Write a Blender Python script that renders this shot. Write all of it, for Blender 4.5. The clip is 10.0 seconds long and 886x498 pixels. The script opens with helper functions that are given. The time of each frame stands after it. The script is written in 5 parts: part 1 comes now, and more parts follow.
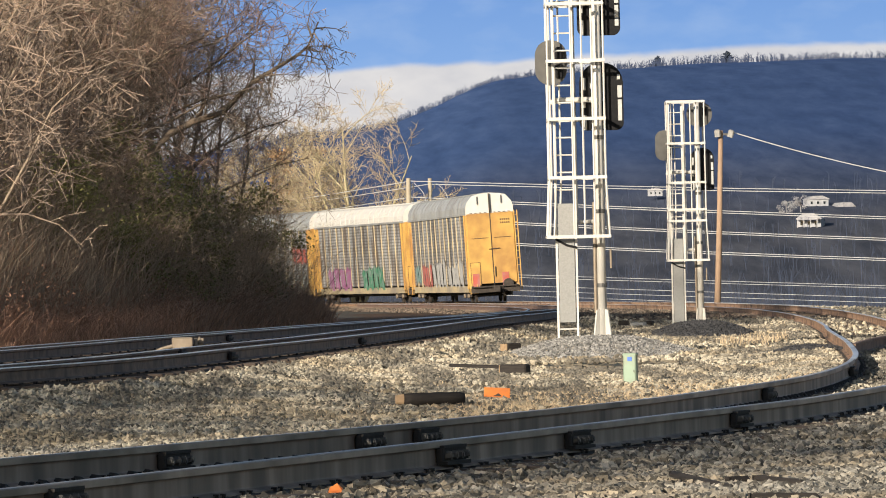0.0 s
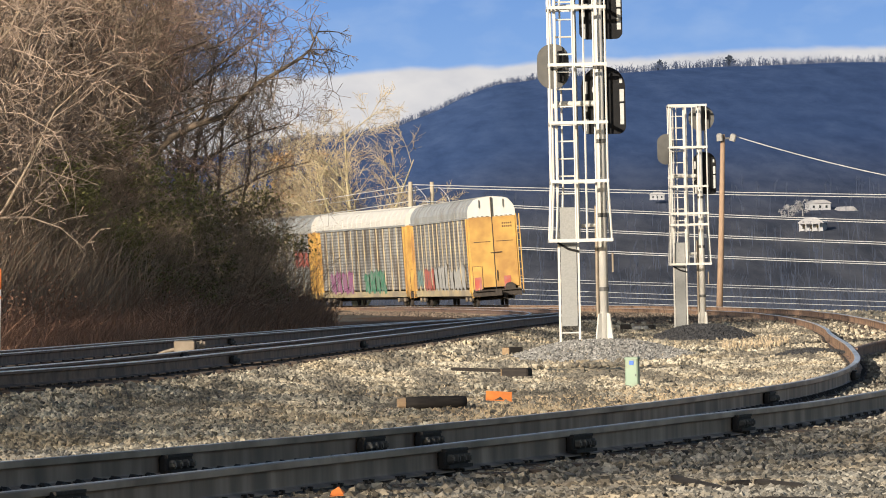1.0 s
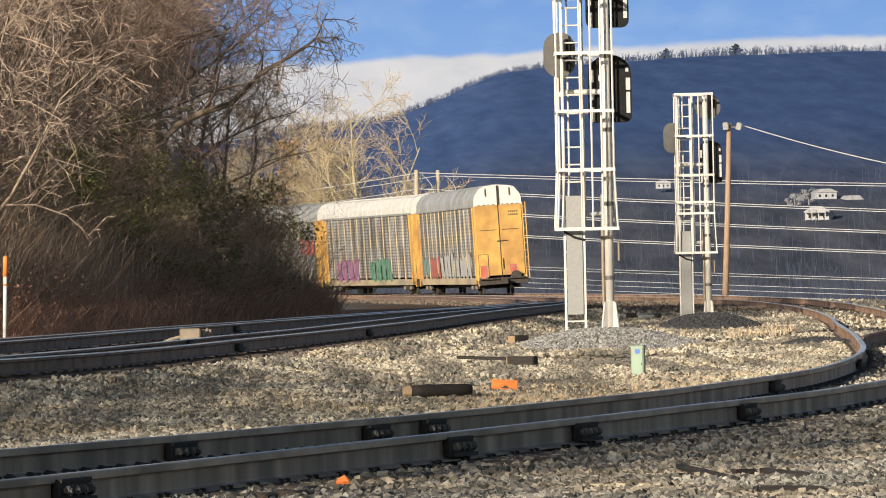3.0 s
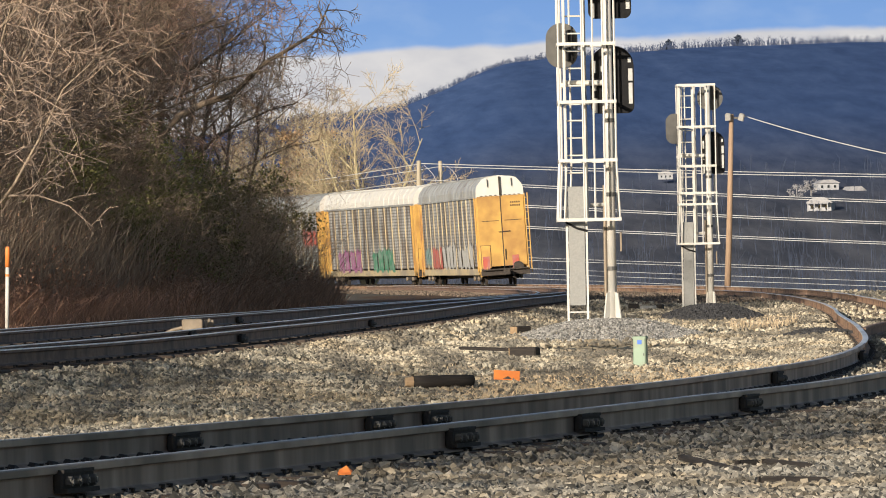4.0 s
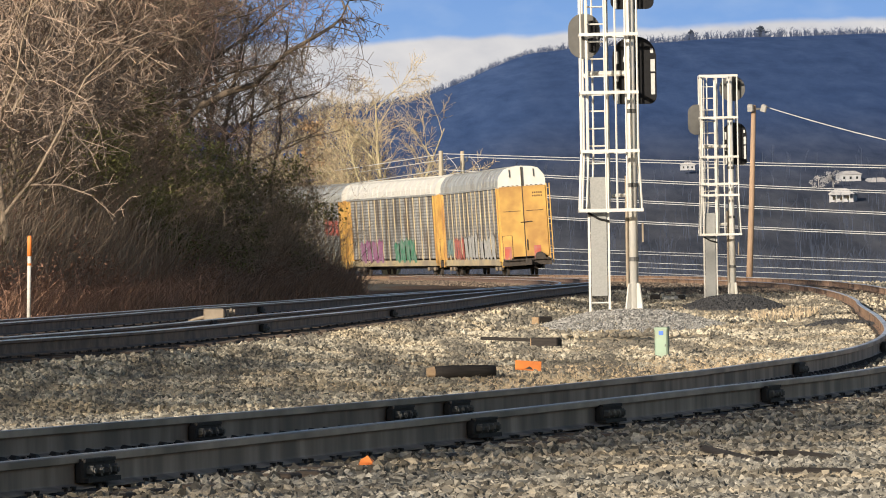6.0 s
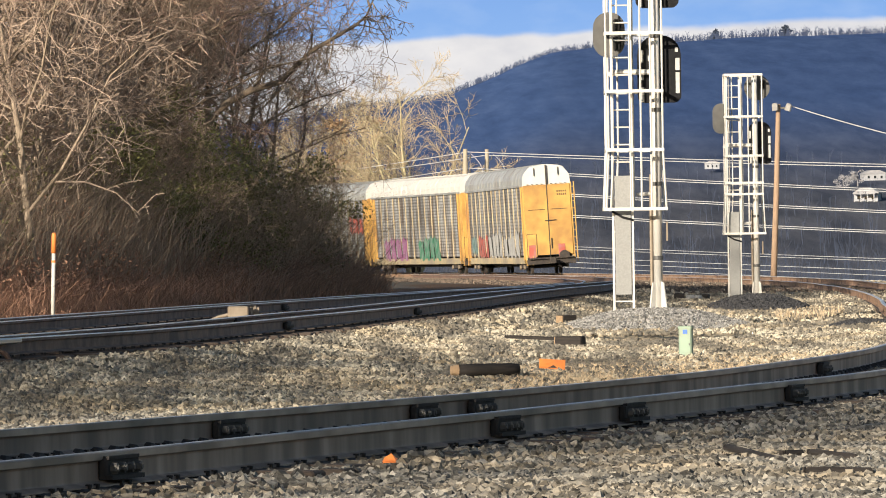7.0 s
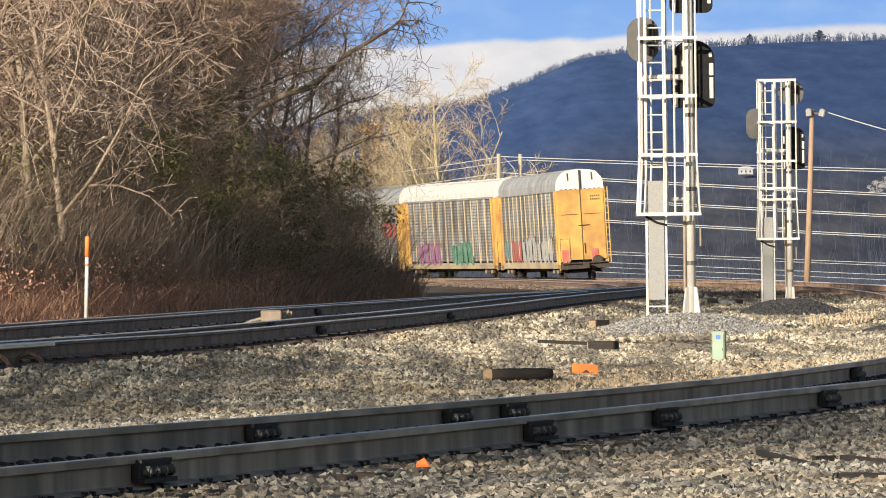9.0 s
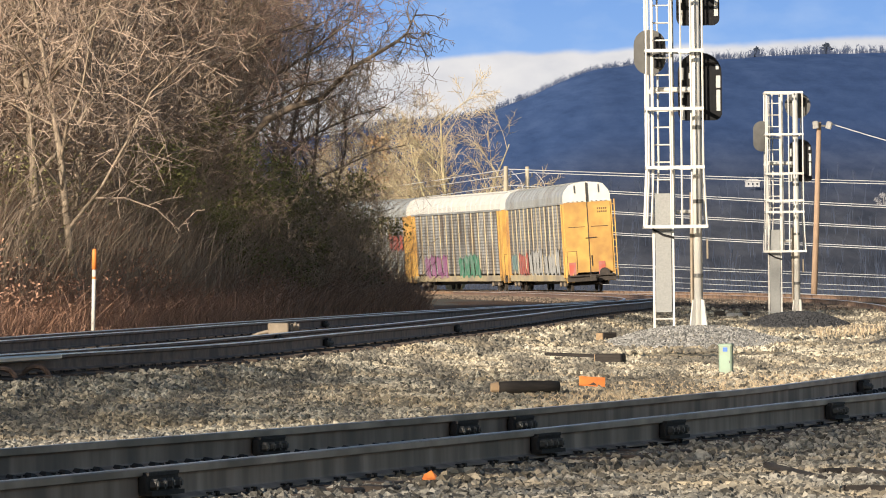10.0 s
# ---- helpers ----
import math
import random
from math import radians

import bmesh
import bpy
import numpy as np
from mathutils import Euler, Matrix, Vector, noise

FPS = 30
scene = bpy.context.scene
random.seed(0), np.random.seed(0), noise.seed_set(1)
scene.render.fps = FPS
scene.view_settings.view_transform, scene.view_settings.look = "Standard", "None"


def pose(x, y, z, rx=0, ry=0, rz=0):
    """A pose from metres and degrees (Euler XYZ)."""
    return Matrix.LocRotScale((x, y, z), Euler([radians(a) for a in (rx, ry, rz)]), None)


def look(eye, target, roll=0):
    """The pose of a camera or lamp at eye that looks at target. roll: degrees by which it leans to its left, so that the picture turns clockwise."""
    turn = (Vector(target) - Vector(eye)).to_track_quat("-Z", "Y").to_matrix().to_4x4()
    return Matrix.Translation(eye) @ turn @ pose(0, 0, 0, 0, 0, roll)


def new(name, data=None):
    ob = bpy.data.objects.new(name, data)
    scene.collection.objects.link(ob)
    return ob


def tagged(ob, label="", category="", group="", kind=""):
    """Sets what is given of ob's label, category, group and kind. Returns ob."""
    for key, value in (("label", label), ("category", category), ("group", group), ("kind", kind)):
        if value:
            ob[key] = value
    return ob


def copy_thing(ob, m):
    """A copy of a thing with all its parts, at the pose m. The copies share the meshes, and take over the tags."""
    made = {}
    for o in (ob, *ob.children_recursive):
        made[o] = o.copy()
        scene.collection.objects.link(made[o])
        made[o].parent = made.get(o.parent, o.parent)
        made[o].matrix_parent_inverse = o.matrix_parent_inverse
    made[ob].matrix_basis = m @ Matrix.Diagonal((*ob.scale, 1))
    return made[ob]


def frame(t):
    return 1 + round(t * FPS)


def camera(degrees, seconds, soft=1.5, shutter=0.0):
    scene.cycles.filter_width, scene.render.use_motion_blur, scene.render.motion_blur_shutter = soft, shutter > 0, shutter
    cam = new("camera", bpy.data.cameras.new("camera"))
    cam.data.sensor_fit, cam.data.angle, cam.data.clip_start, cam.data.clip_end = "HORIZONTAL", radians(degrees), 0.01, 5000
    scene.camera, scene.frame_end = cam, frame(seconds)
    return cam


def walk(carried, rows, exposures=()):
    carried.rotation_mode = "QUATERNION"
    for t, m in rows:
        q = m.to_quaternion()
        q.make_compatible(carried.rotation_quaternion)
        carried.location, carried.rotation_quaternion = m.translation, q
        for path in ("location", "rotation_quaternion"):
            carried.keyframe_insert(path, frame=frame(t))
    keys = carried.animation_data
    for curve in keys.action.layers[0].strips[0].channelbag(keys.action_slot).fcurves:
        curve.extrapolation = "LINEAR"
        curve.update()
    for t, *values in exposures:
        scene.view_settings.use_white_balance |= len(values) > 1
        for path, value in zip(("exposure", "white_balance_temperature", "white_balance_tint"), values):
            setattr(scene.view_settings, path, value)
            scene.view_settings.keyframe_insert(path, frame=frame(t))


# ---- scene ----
cam = camera(8.9, 10.0, soft=1.0)
EYE = (0.0, 0.0, 1.30)
# seconds, pitch, lean, yaw in degrees: the camera only turns
PATH = [
    (0.0, 0.3524, 1.3150, -0.1451), (0.5, 0.3720, 1.2962, -0.1320), (1.0, 0.3893, 1.2547, -0.1257), (1.5, 0.3872, 1.2615, -0.1051),
    (2.0, 0.3439, 1.2340, -0.0896), (2.5, 0.3139, 1.1742, -0.0780), (4.0, 0.1793, 1.1221, -0.0437), (4.5, 0.1665, 1.1048, -0.0004),
    (5.0, 0.1759, 1.1013, 0.0179), (5.5, 0.1216, 1.0406, 0.0743), (7.0, 0.0703, 0.8102, 0.4193), (7.5, 0.0748, 0.7053, 0.5111),
    (8.0, 0.0919, 0.6628, 0.6326), (8.5, 0.0995, 0.6294, 0.7076), (9.0, 0.1202, 0.6595, 0.7538), (9.5, 0.1542, 0.6155, 0.8059),
    (10.0, 0.2474, 0.6740, 0.8240)]
EXPOSURES = [(0.0, 0.52), (2.5, 0.52), (4.0, 0.45), (5.5, 0.42), (7.0, 0.68), (8.5, 0.69), (10.0, 0.66)]
walk(cam, [(t, pose(*EYE, 90 + p, r, w)) for t, p, r, w in PATH], EXPOSURES)

# ---- light ----
SUN_TO = Vector((-0.49, -0.83, 0.27)).normalized()
world = bpy.data.worlds.new("world")
scene.world = world
world.use_nodes = True
wn, wl = world.node_tree.nodes, world.node_tree.links
sky = wn.new("ShaderNodeTexSky")
sky.sky_type, sky.sun_disc = "NISHITA", False
sky.sun_elevation = math.asin(SUN_TO.z)
sky.sun_rotation = math.atan2(SUN_TO.x, SUN_TO.y)
wn["Background"].inputs["Strength"].default_value = 0.067
wl.new(sky.outputs[0], wn["Background"].inputs["Color"])
sun = new("sun", bpy.data.lights.new("sun", "SUN"))
sun.data.energy, sun.data.angle, sun.data.color = 5.0, radians(0.5), (1.0, 0.885, 0.72)
sun.matrix_world = look(SUN_TO * 100, (0, 0, 0))


# ---- materials ----
def ramp(nt, fac, stops):
    r = nt.nodes.new("ShaderNodeValToRGB")
    e = r.color_ramp.elements
    while len(e) < len(stops):
        e.new(0.5)
    for el, (p, c) in zip(e, stops):
        el.position, el.color = p, (*c, 1)
    nt.links.new(fac, r.inputs[0])
    return r.outputs[0]


def mat(name, c1, c2=None, scale=8.0, rough=0.8, metal=0.0, bump=0.0, vary=0.0, island=False, detail=5.0, dirt=None, dirt_scale=1.0, stretch=None):
    """A surface with two tones by noise, a coarser dirt tone, a bump, and a piece-by-piece shift of brightness."""
    m = bpy.data.materials.new(name)
    m.use_nodes = True
    nt = m.node_tree
    b = nt.nodes["Principled BSDF"]
    b.inputs["Roughness"].default_value, b.inputs["Metallic"].default_value = rough, metal
    tc = nt.nodes.new("ShaderNodeTexCoord")
    vec = tc.outputs["Object"]
    if stretch:
        mp = nt.nodes.new("ShaderNodeMapping")
        mp.inputs["Scale"].default_value = stretch
        nt.links.new(vec, mp.inputs[0])
        vec = mp.outputs[0]
    n = nt.nodes.new("ShaderNodeTexNoise")
    n.inputs["Scale"].default_value, n.inputs["Detail"].default_value = scale, detail
    nt.links.new(vec, n.inputs["Vector"])
    col = ramp(nt, n.outputs[0], [(0.32, c1), (0.68, c2 or tuple(v * 0.8 for v in c1))])
    if dirt:
        d = nt.nodes.new("ShaderNodeTexNoise")
        d.inputs["Scale"].default_value, d.inputs["Detail"].default_value = dirt_scale, 6
        nt.links.new(vec, d.inputs["Vector"])
        f = ramp(nt, d.outputs[0], [(0.45, (0, 0, 0)), (0.65, (1, 1, 1))])
        x = nt.nodes.new("ShaderNodeMixRGB")
        nt.links.new(f, x.inputs[0])
        nt.links.new(col, x.inputs[1])
        x.inputs[2].default_value = (*dirt, 1)
        col = x.outputs[0]
    if vary:
        g = nt.nodes.new("ShaderNodeNewGeometry") if island else nt.nodes.new("ShaderNodeObjectInfo")
        h = nt.nodes.new("ShaderNodeHueSaturation")
        mr = nt.nodes.new("ShaderNodeMapRange")
        mr.inputs[3].default_value, mr.inputs[4].default_value = 1 - vary, 1 + vary
        nt.links.new(g.outputs["Random Per Island" if island else "Random"], mr.inputs[0])
        nt.links.new(mr.outputs[0], h.inputs["Value"])
        nt.links.new(col, h.inputs["Color"])
        col = h.outputs[0]
    nt.links.new(col, b.inputs["Base Color"])
    if bump:
        bp = nt.nodes.new("ShaderNodeBump")
        bp.inputs["Strength"].default_value, bp.inputs["Distance"].default_value = 0.6, bump
        nt.links.new(n.outputs[0], bp.inputs["Height"])
        nt.links.new(bp.outputs[0], b.inputs["Normal"])
    return m


M_NEARRAIL = mat("grey_greasy_rail", (0.40, 0.305, 0.245), (0.165, 0.122, 0.098), 1.3, 0.6, 0.0, 0.002, dirt=(0.13, 0.10, 0.085), dirt_scale=0.8, stretch=(3.5, 3.5, 0.6))
M_NEARHEAD = mat("brown_grey_rail_head", (0.44, 0.36, 0.30), (0.26, 0.21, 0.175), 3, 0.45, 0.1, 0.001, dirt=(0.12, 0.10, 0.085), dirt_scale=1.0)
M_RAIL = mat("rail_steel", (0.15, 0.088, 0.062), (0.22, 0.14, 0.10), 14, 0.7, 0.0, 0.002, dirt=(0.085, 0.052, 0.038), dirt_scale=3)
M_BAND = mat("dull_polished_band", (0.62, 0.59, 0.55), (0.42, 0.39, 0.36), 3, 0.4, 0.3, dirt=(0.28, 0.25, 0.22), dirt_scale=0.8)
M_RUST = mat("rusty_rail", (0.26, 0.155, 0.10), (0.38, 0.25, 0.165), 9, 0.8, 0.1, 0.002, dirt=(0.10, 0.06, 0.04), dirt_scale=2)
M_HEAD = mat("worn_rail_head", (0.80, 0.77, 0.72), (0.62, 0.59, 0.54), 5, 0.35, 0.5, dirt=(0.45, 0.41, 0.36), dirt_scale=0.4)
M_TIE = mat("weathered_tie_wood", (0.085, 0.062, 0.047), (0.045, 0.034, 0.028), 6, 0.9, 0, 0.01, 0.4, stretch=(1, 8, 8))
# Lighter copy of the tie wood: sunlight is put into the far ties' colour.
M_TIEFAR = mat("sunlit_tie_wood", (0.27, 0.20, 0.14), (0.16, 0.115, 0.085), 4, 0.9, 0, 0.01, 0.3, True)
M_PLATE = mat("black_greasy_steel", (0.016, 0.015, 0.015), (0.034, 0.030, 0.029), 30, 0.85, 0.0, 0.002)
# Near ballast darkened in place of shade; its tan copy lightened for sun.
M_STONE = mat("shaded_ballast_stone", (0.245, 0.229, 0.198), (0.115, 0.109, 0.097), 25, 0.9, 0, 0.003, 0.75, True, dirt=(0.24, 0.20, 0.145), dirt_scale=0.6)
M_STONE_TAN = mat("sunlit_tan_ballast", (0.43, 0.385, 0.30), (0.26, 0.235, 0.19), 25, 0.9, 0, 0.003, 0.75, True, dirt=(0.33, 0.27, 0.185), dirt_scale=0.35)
M_STONE_GREY = mat("grey_crushed_stone", (0.28, 0.272, 0.258), (0.17, 0.165, 0.158), 25, 0.9, 0, 0.003, 0.6, True)
M_STONE_DIRTY = mat("grimy_brown_ballast", (0.19, 0.145, 0.11), (0.085, 0.064, 0.05), 25, 0.9, 0, 0.003, 0.7, True)
M_STONE_DARK = mat("dark_crushed_stone", (0.024, 0.024, 0.027), (0.05, 0.05, 0.054), 25, 0.85, 0, 0.003, 0.45, True)
M_WHITE = mat("white_galvanised_paint", (0.64, 0.63, 0.60), (0.55, 0.535, 0.505), 3, 0.45, 0.15, 0, 0.05, dirt=(0.63, 0.59, 0.53), dirt_scale=2.2)
M_PANEL = mat("grey_perforated_panel", (0.31, 0.31, 0.30), (0.25, 0.25, 0.245), 40, 0.6, 0.3)
M_STRIP = mat("pale_reflective_strip", (0.50, 0.50, 0.49), (0.42, 0.42, 0.41), 20, 0.5)
M_BLACK = mat("matt_black_housing", (0.006, 0.006, 0.007), (0.010, 0.010, 0.012), 10, 0.95)
M_BACK = mat("dull_grey_back", (0.085, 0.083, 0.08), (0.11, 0.107, 0.103), 6, 0.6, 0.3)
M_BACKLIT = mat("dull_pale_metal", (0.36, 0.35, 0.33), (0.27, 0.26, 0.25), 6, 0.6, 0.2)
M_LENS = mat("dark_lens_glass", (0.03, 0.03, 0.035), None, 10, 0.08)
M_POLE = mat("utility_pole_wood", (0.36, 0.245, 0.165), (0.24, 0.165, 0.115), 5, 0.9, 0, 0.01, 0.12, stretch=(10, 10, 0.7))
M_POLE2 = mat("pale_pole_wood", (0.46, 0.40, 0.30), (0.33, 0.28, 0.21), 5, 0.9, 0, 0.01, 0.1, stretch=(10, 10, 0.7))
M_WIRE = mat("bare_aluminium_wire", (0.62, 0.62, 0.62), (0.52, 0.52, 0.52), 2, 0.5, 0.2)
M_GREENBOX = mat("pale_green_fibreglass", (0.27, 0.365, 0.275), (0.24, 0.32, 0.245), 5, 0.6, dirt=(0.27, 0.30, 0.22), dirt_scale=6)
M_BLUE = mat("blue_sticker", (0.02, 0.11, 0.52), (0.03, 0.14, 0.55), 5, 0.5)
M_ORANGE = mat("orange_board", (0.85, 0.26, 0.06), (0.75, 0.22, 0.05), 4, 0.6, dirt=(0.62, 0.2, 0.06), dirt_scale=5)
M_MARKWHITE = mat("white_marker_plastic", (0.62, 0.60, 0.55), (0.5, 0.48, 0.44), 7, 0.6)
M_CREO = mat("creosoted_timber", (0.014, 0.011, 0.010), (0.03, 0.024, 0.02), 5, 0.85, 0, 0.01, 0.2, stretch=(1, 8, 8))
M_CUT = mat("cut_timber_end", (0.36, 0.25, 0.15), (0.25, 0.17, 0.10), 12, 0.9, 0, 0.004)
M_TAN = mat("tan_painted_metal", (0.30, 0.245, 0.185), (0.22, 0.18, 0.135), 8, 0.6, 0.2, dirt=(0.24, 0.19, 0.14), dirt_scale=6)
M_CONC = mat("pale_concrete", (0.5, 0.48, 0.44), (0.4, 0.38, 0.35), 6, 0.9, 0, 0.006)
M_YELLOW = mat("weathered_yellow_paint", (0.60, 0.365, 0.095), (0.46, 0.27, 0.075), 1.5, 0.5, 0, 0, 0.04, dirt=(0.34, 0.18, 0.06), dirt_scale=0.7)
M_ROOF = mat("galvanised_roof_sheet", (0.44, 0.445, 0.43), (0.33, 0.335, 0.325), 1.2, 0.45, 0.3, 0, 0.12, dirt=(0.30, 0.285, 0.26), dirt_scale=0.5)
M_ROOFWHITE = mat("white_roof_end", (0.62, 0.605, 0.575), (0.54, 0.525, 0.495), 2, 0.5, 0, dirt=(0.6, 0.57, 0.52), dirt_scale=1)
M_UNDER = mat("grimy_underframe", (0.035, 0.03, 0.028), (0.07, 0.055, 0.045), 8, 0.8, 0.2)
M_BARK = mat("grey_brown_bark", (0.31, 0.235, 0.172), (0.18, 0.134, 0.10), 9, 0.95, 0, 0.01, 0.25, stretch=(4, 4, 1))
# Lit copy of the bark: sunlight is put into the tan.
M_BARKLIT = mat("sunlit_tan_bark", (0.54, 0.47, 0.30), (0.40, 0.34, 0.20), 7, 0.9, 0, 0.01, 0.15, stretch=(4, 4, 1))
M_TWIG = mat("brown_twigs", (0.42, 0.315, 0.23), (0.25, 0.187, 0.138), 2, 0.95, 0, 0, 0.3, True)
M_BARKTAN = mat("tan_sapling_bark", (0.33, 0.26, 0.19), (0.20, 0.155, 0.115), 7, 0.9, 0, 0.01, 0.2, stretch=(4, 4, 1))
M_TWIGTAN = mat("pale_tan_twigs", (0.42, 0.32, 0.25), (0.23, 0.172, 0.135), 1.2, 0.95, 0, 0, 0.35, True)
M_TWIGRED = mat("reddish_twigs", (0.46, 0.31, 0.235), (0.27, 0.178, 0.135), 1.2, 0.95, 0, 0, 0.4, True)
# Lit copy of the twigs, lightened in the same way as M_BARKLIT.
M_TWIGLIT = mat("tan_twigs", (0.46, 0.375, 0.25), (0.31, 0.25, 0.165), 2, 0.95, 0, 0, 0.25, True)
M_REDTWIG = mat("red_brown_brush", (0.50, 0.275, 0.18), (0.30, 0.175, 0.12), 1.2, 0.95, 0, 0, 0.35, True)
M_DARKBRUSH = mat("dark_brown_brush", (0.34, 0.22, 0.16), (0.20, 0.13, 0.097), 1.2, 0.95, 0, 0, 0.4, True)
M_OLIVE = mat("olive_ivy_leaves", (0.23, 0.20, 0.085), (0.14, 0.13, 0.055), 2, 0.8, 0, 0, 0.4, True)
M_LEAF = mat("dull_green_leaves", (0.20, 0.20, 0.06), (0.16, 0.155, 0.053), 3, 0.8, 0, 0, 0.4, True)
M_TANLEAF = mat("dry_tan_leaves", (0.48, 0.31, 0.17), (0.38, 0.23, 0.12), 3, 0.8, 0, 0, 0.3, True)
M_GRASS = mat("dry_straw_grass", (0.55, 0.43, 0.29), (0.42, 0.33, 0.22), 2, 0.95, 0, 0, 0.3, True)
# Distance haze is put into this wood's colour as blue-grey.
M_FARTREE = mat("haze_blue_bare_wood", (0.040, 0.052, 0.086), (0.026, 0.036, 0.066), 0.3, 0.95, 0, 0, 0.3, True)
M_FROST = mat("frosted_twigs", (0.40, 0.40, 0.42), (0.28, 0.28, 0.30), 0.5, 0.95)
# Crest trees: bluer still, the haze is in the colour.
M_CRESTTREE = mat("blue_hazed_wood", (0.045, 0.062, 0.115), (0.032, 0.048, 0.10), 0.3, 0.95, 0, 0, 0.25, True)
M_PALETREE = mat("pale_bark", (0.24, 0.24, 0.25), (0.17, 0.17, 0.185), 0.5, 0.95)
# Pine green pulled towards blue to carry the distance haze.
M_PINE = mat("haze_blue_pine", (0.03, 0.043, 0.07), (0.02, 0.03, 0.052), 0.5, 0.95)
M_WALL = mat("white_siding", (0.38, 0.39, 0.42), (0.30, 0.31, 0.34), 1, 0.7)
M_BRICKRED = mat("red_brick_base", (0.30, 0.09, 0.06), (0.22, 0.07, 0.05), 2, 0.9)
M_SHINGLE = mat("pale_grey_roof_shingles", (0.34, 0.34, 0.36), (0.25, 0.25, 0.27), 2, 0.9)
M_PANE = mat("dark_window_glass", (0.02, 0.025, 0.03), None, 2, 0.15)


def streak(m, colour, amount):
    """Dark streaks that run slantwise over the ballast between the tracks."""
    nt = m.node_tree
    b = nt.nodes["Principled BSDF"]
    src = b.inputs["Base Color"].links[0].from_socket
    tc = nt.nodes.new("ShaderNodeTexCoord")
    mp = nt.nodes.new("ShaderNodeMapping")
    mp.inputs["Rotation"].default_value = (0, 0, radians(-8))
    mp.inputs["Scale"].default_value = (1.5, 0.07, 0.0)
    nt.links.new(tc.outputs["Object"], mp.inputs[0])
    n = nt.nodes.new("ShaderNodeTexNoise")
    n.inputs["Scale"].default_value, n.inputs["Detail"].default_value = 1.0, 7
    nt.links.new(mp.outputs[0], n.inputs["Vector"])
    f = ramp(nt, n.outputs[0], [(0.47, (0, 0, 0)), (0.57, (amount, amount, amount))])
    x = nt.nodes.new("ShaderNodeMixRGB")
    nt.links.new(f, x.inputs[0])
    nt.links.new(src, x.inputs[1])
    x.inputs[2].default_value = (*colour, 1)
    nt.links.new(x.outputs[0], b.inputs["Base Color"])


streak(M_STONE_TAN, (0.085, 0.078, 0.068), 0.75)


def paint(name, c):
    return mat(name, c, tuple(v * 0.75 for v in c), 5, 0.6, dirt=tuple(v * 0.4 + 0.15 for v in c), dirt_scale=2.5)


M_GRAF = {k: paint("spray_paint_" + k, c) for k, c in dict(magenta=(0.27, 0.09, 0.20), green=(0.06, 0.20, 0.12), red=(0.46, 0.10, 0.07), white=(0.46, 0.45, 0.43), teal=(0.20, 0.32, 0.30)).items()}


def rack_material():
    """Perforated galvanised panels: fine rows of slots, streaked with grime."""
    m = mat("slotted_galvanised_panel", (0.47, 0.475, 0.47), (0.16, 0.15, 0.14), 2.6, 0.5, 0.2, 0, 0.3, dirt=(0.15, 0.115, 0.085), dirt_scale=1.3, stretch=(1, 1.6, 0.2))
    nt = m.node_tree
    b = nt.nodes["Principled BSDF"]
    src = b.inputs["Base Color"].links[0].from_socket
    tc = nt.nodes.new("ShaderNodeTexCoord")
    w = nt.nodes.new("ShaderNodeTexWave")
    w.bands_direction, w.inputs["Scale"].default_value, w.inputs["Distortion"].default_value = "Z", 1.75, 0.7
    nt.links.new(tc.outputs["Object"], w.inputs["Vector"])
    f = ramp(nt, w.outputs[1], [(0.15, (0.50, 0.49, 0.48)), (0.5, (1, 1, 1))])
    x = nt.nodes.new("ShaderNodeMixRGB")
    x.blend_type, x.inputs[0].default_value = "MULTIPLY", 1
    nt.links.new(src, x.inputs[1])
    nt.links.new(f, x.inputs[2])
    nt.links.new(x.outputs[0], b.inputs["Base Color"])
    return m


M_RACK = rack_material()


def scatter(m):
    """Shifts every noise by the object's own random number, so that alike pieces weather differently."""
    nt = m.node_tree
    info = nt.nodes.new("ShaderNodeObjectInfo")
    mul = nt.nodes.new("ShaderNodeMath")
    mul.operation, mul.inputs[1].default_value = "MULTIPLY", 37.0
    nt.links.new(info.outputs["Random"], mul.inputs[0])
    for n in [q for q in nt.nodes if q.type == "TEX_NOISE"]:
        src = n.inputs["Vector"].links[0].from_socket
        add = nt.nodes.new("ShaderNodeVectorMath")
        nt.links.new(src, add.inputs[0])
        nt.links.new(mul.outputs[0], add.inputs[1])
        nt.links.new(add.outputs[0], n.inputs["Vector"])


scatter(M_RACK)
scatter(M_TIE)
scatter(M_YELLOW)


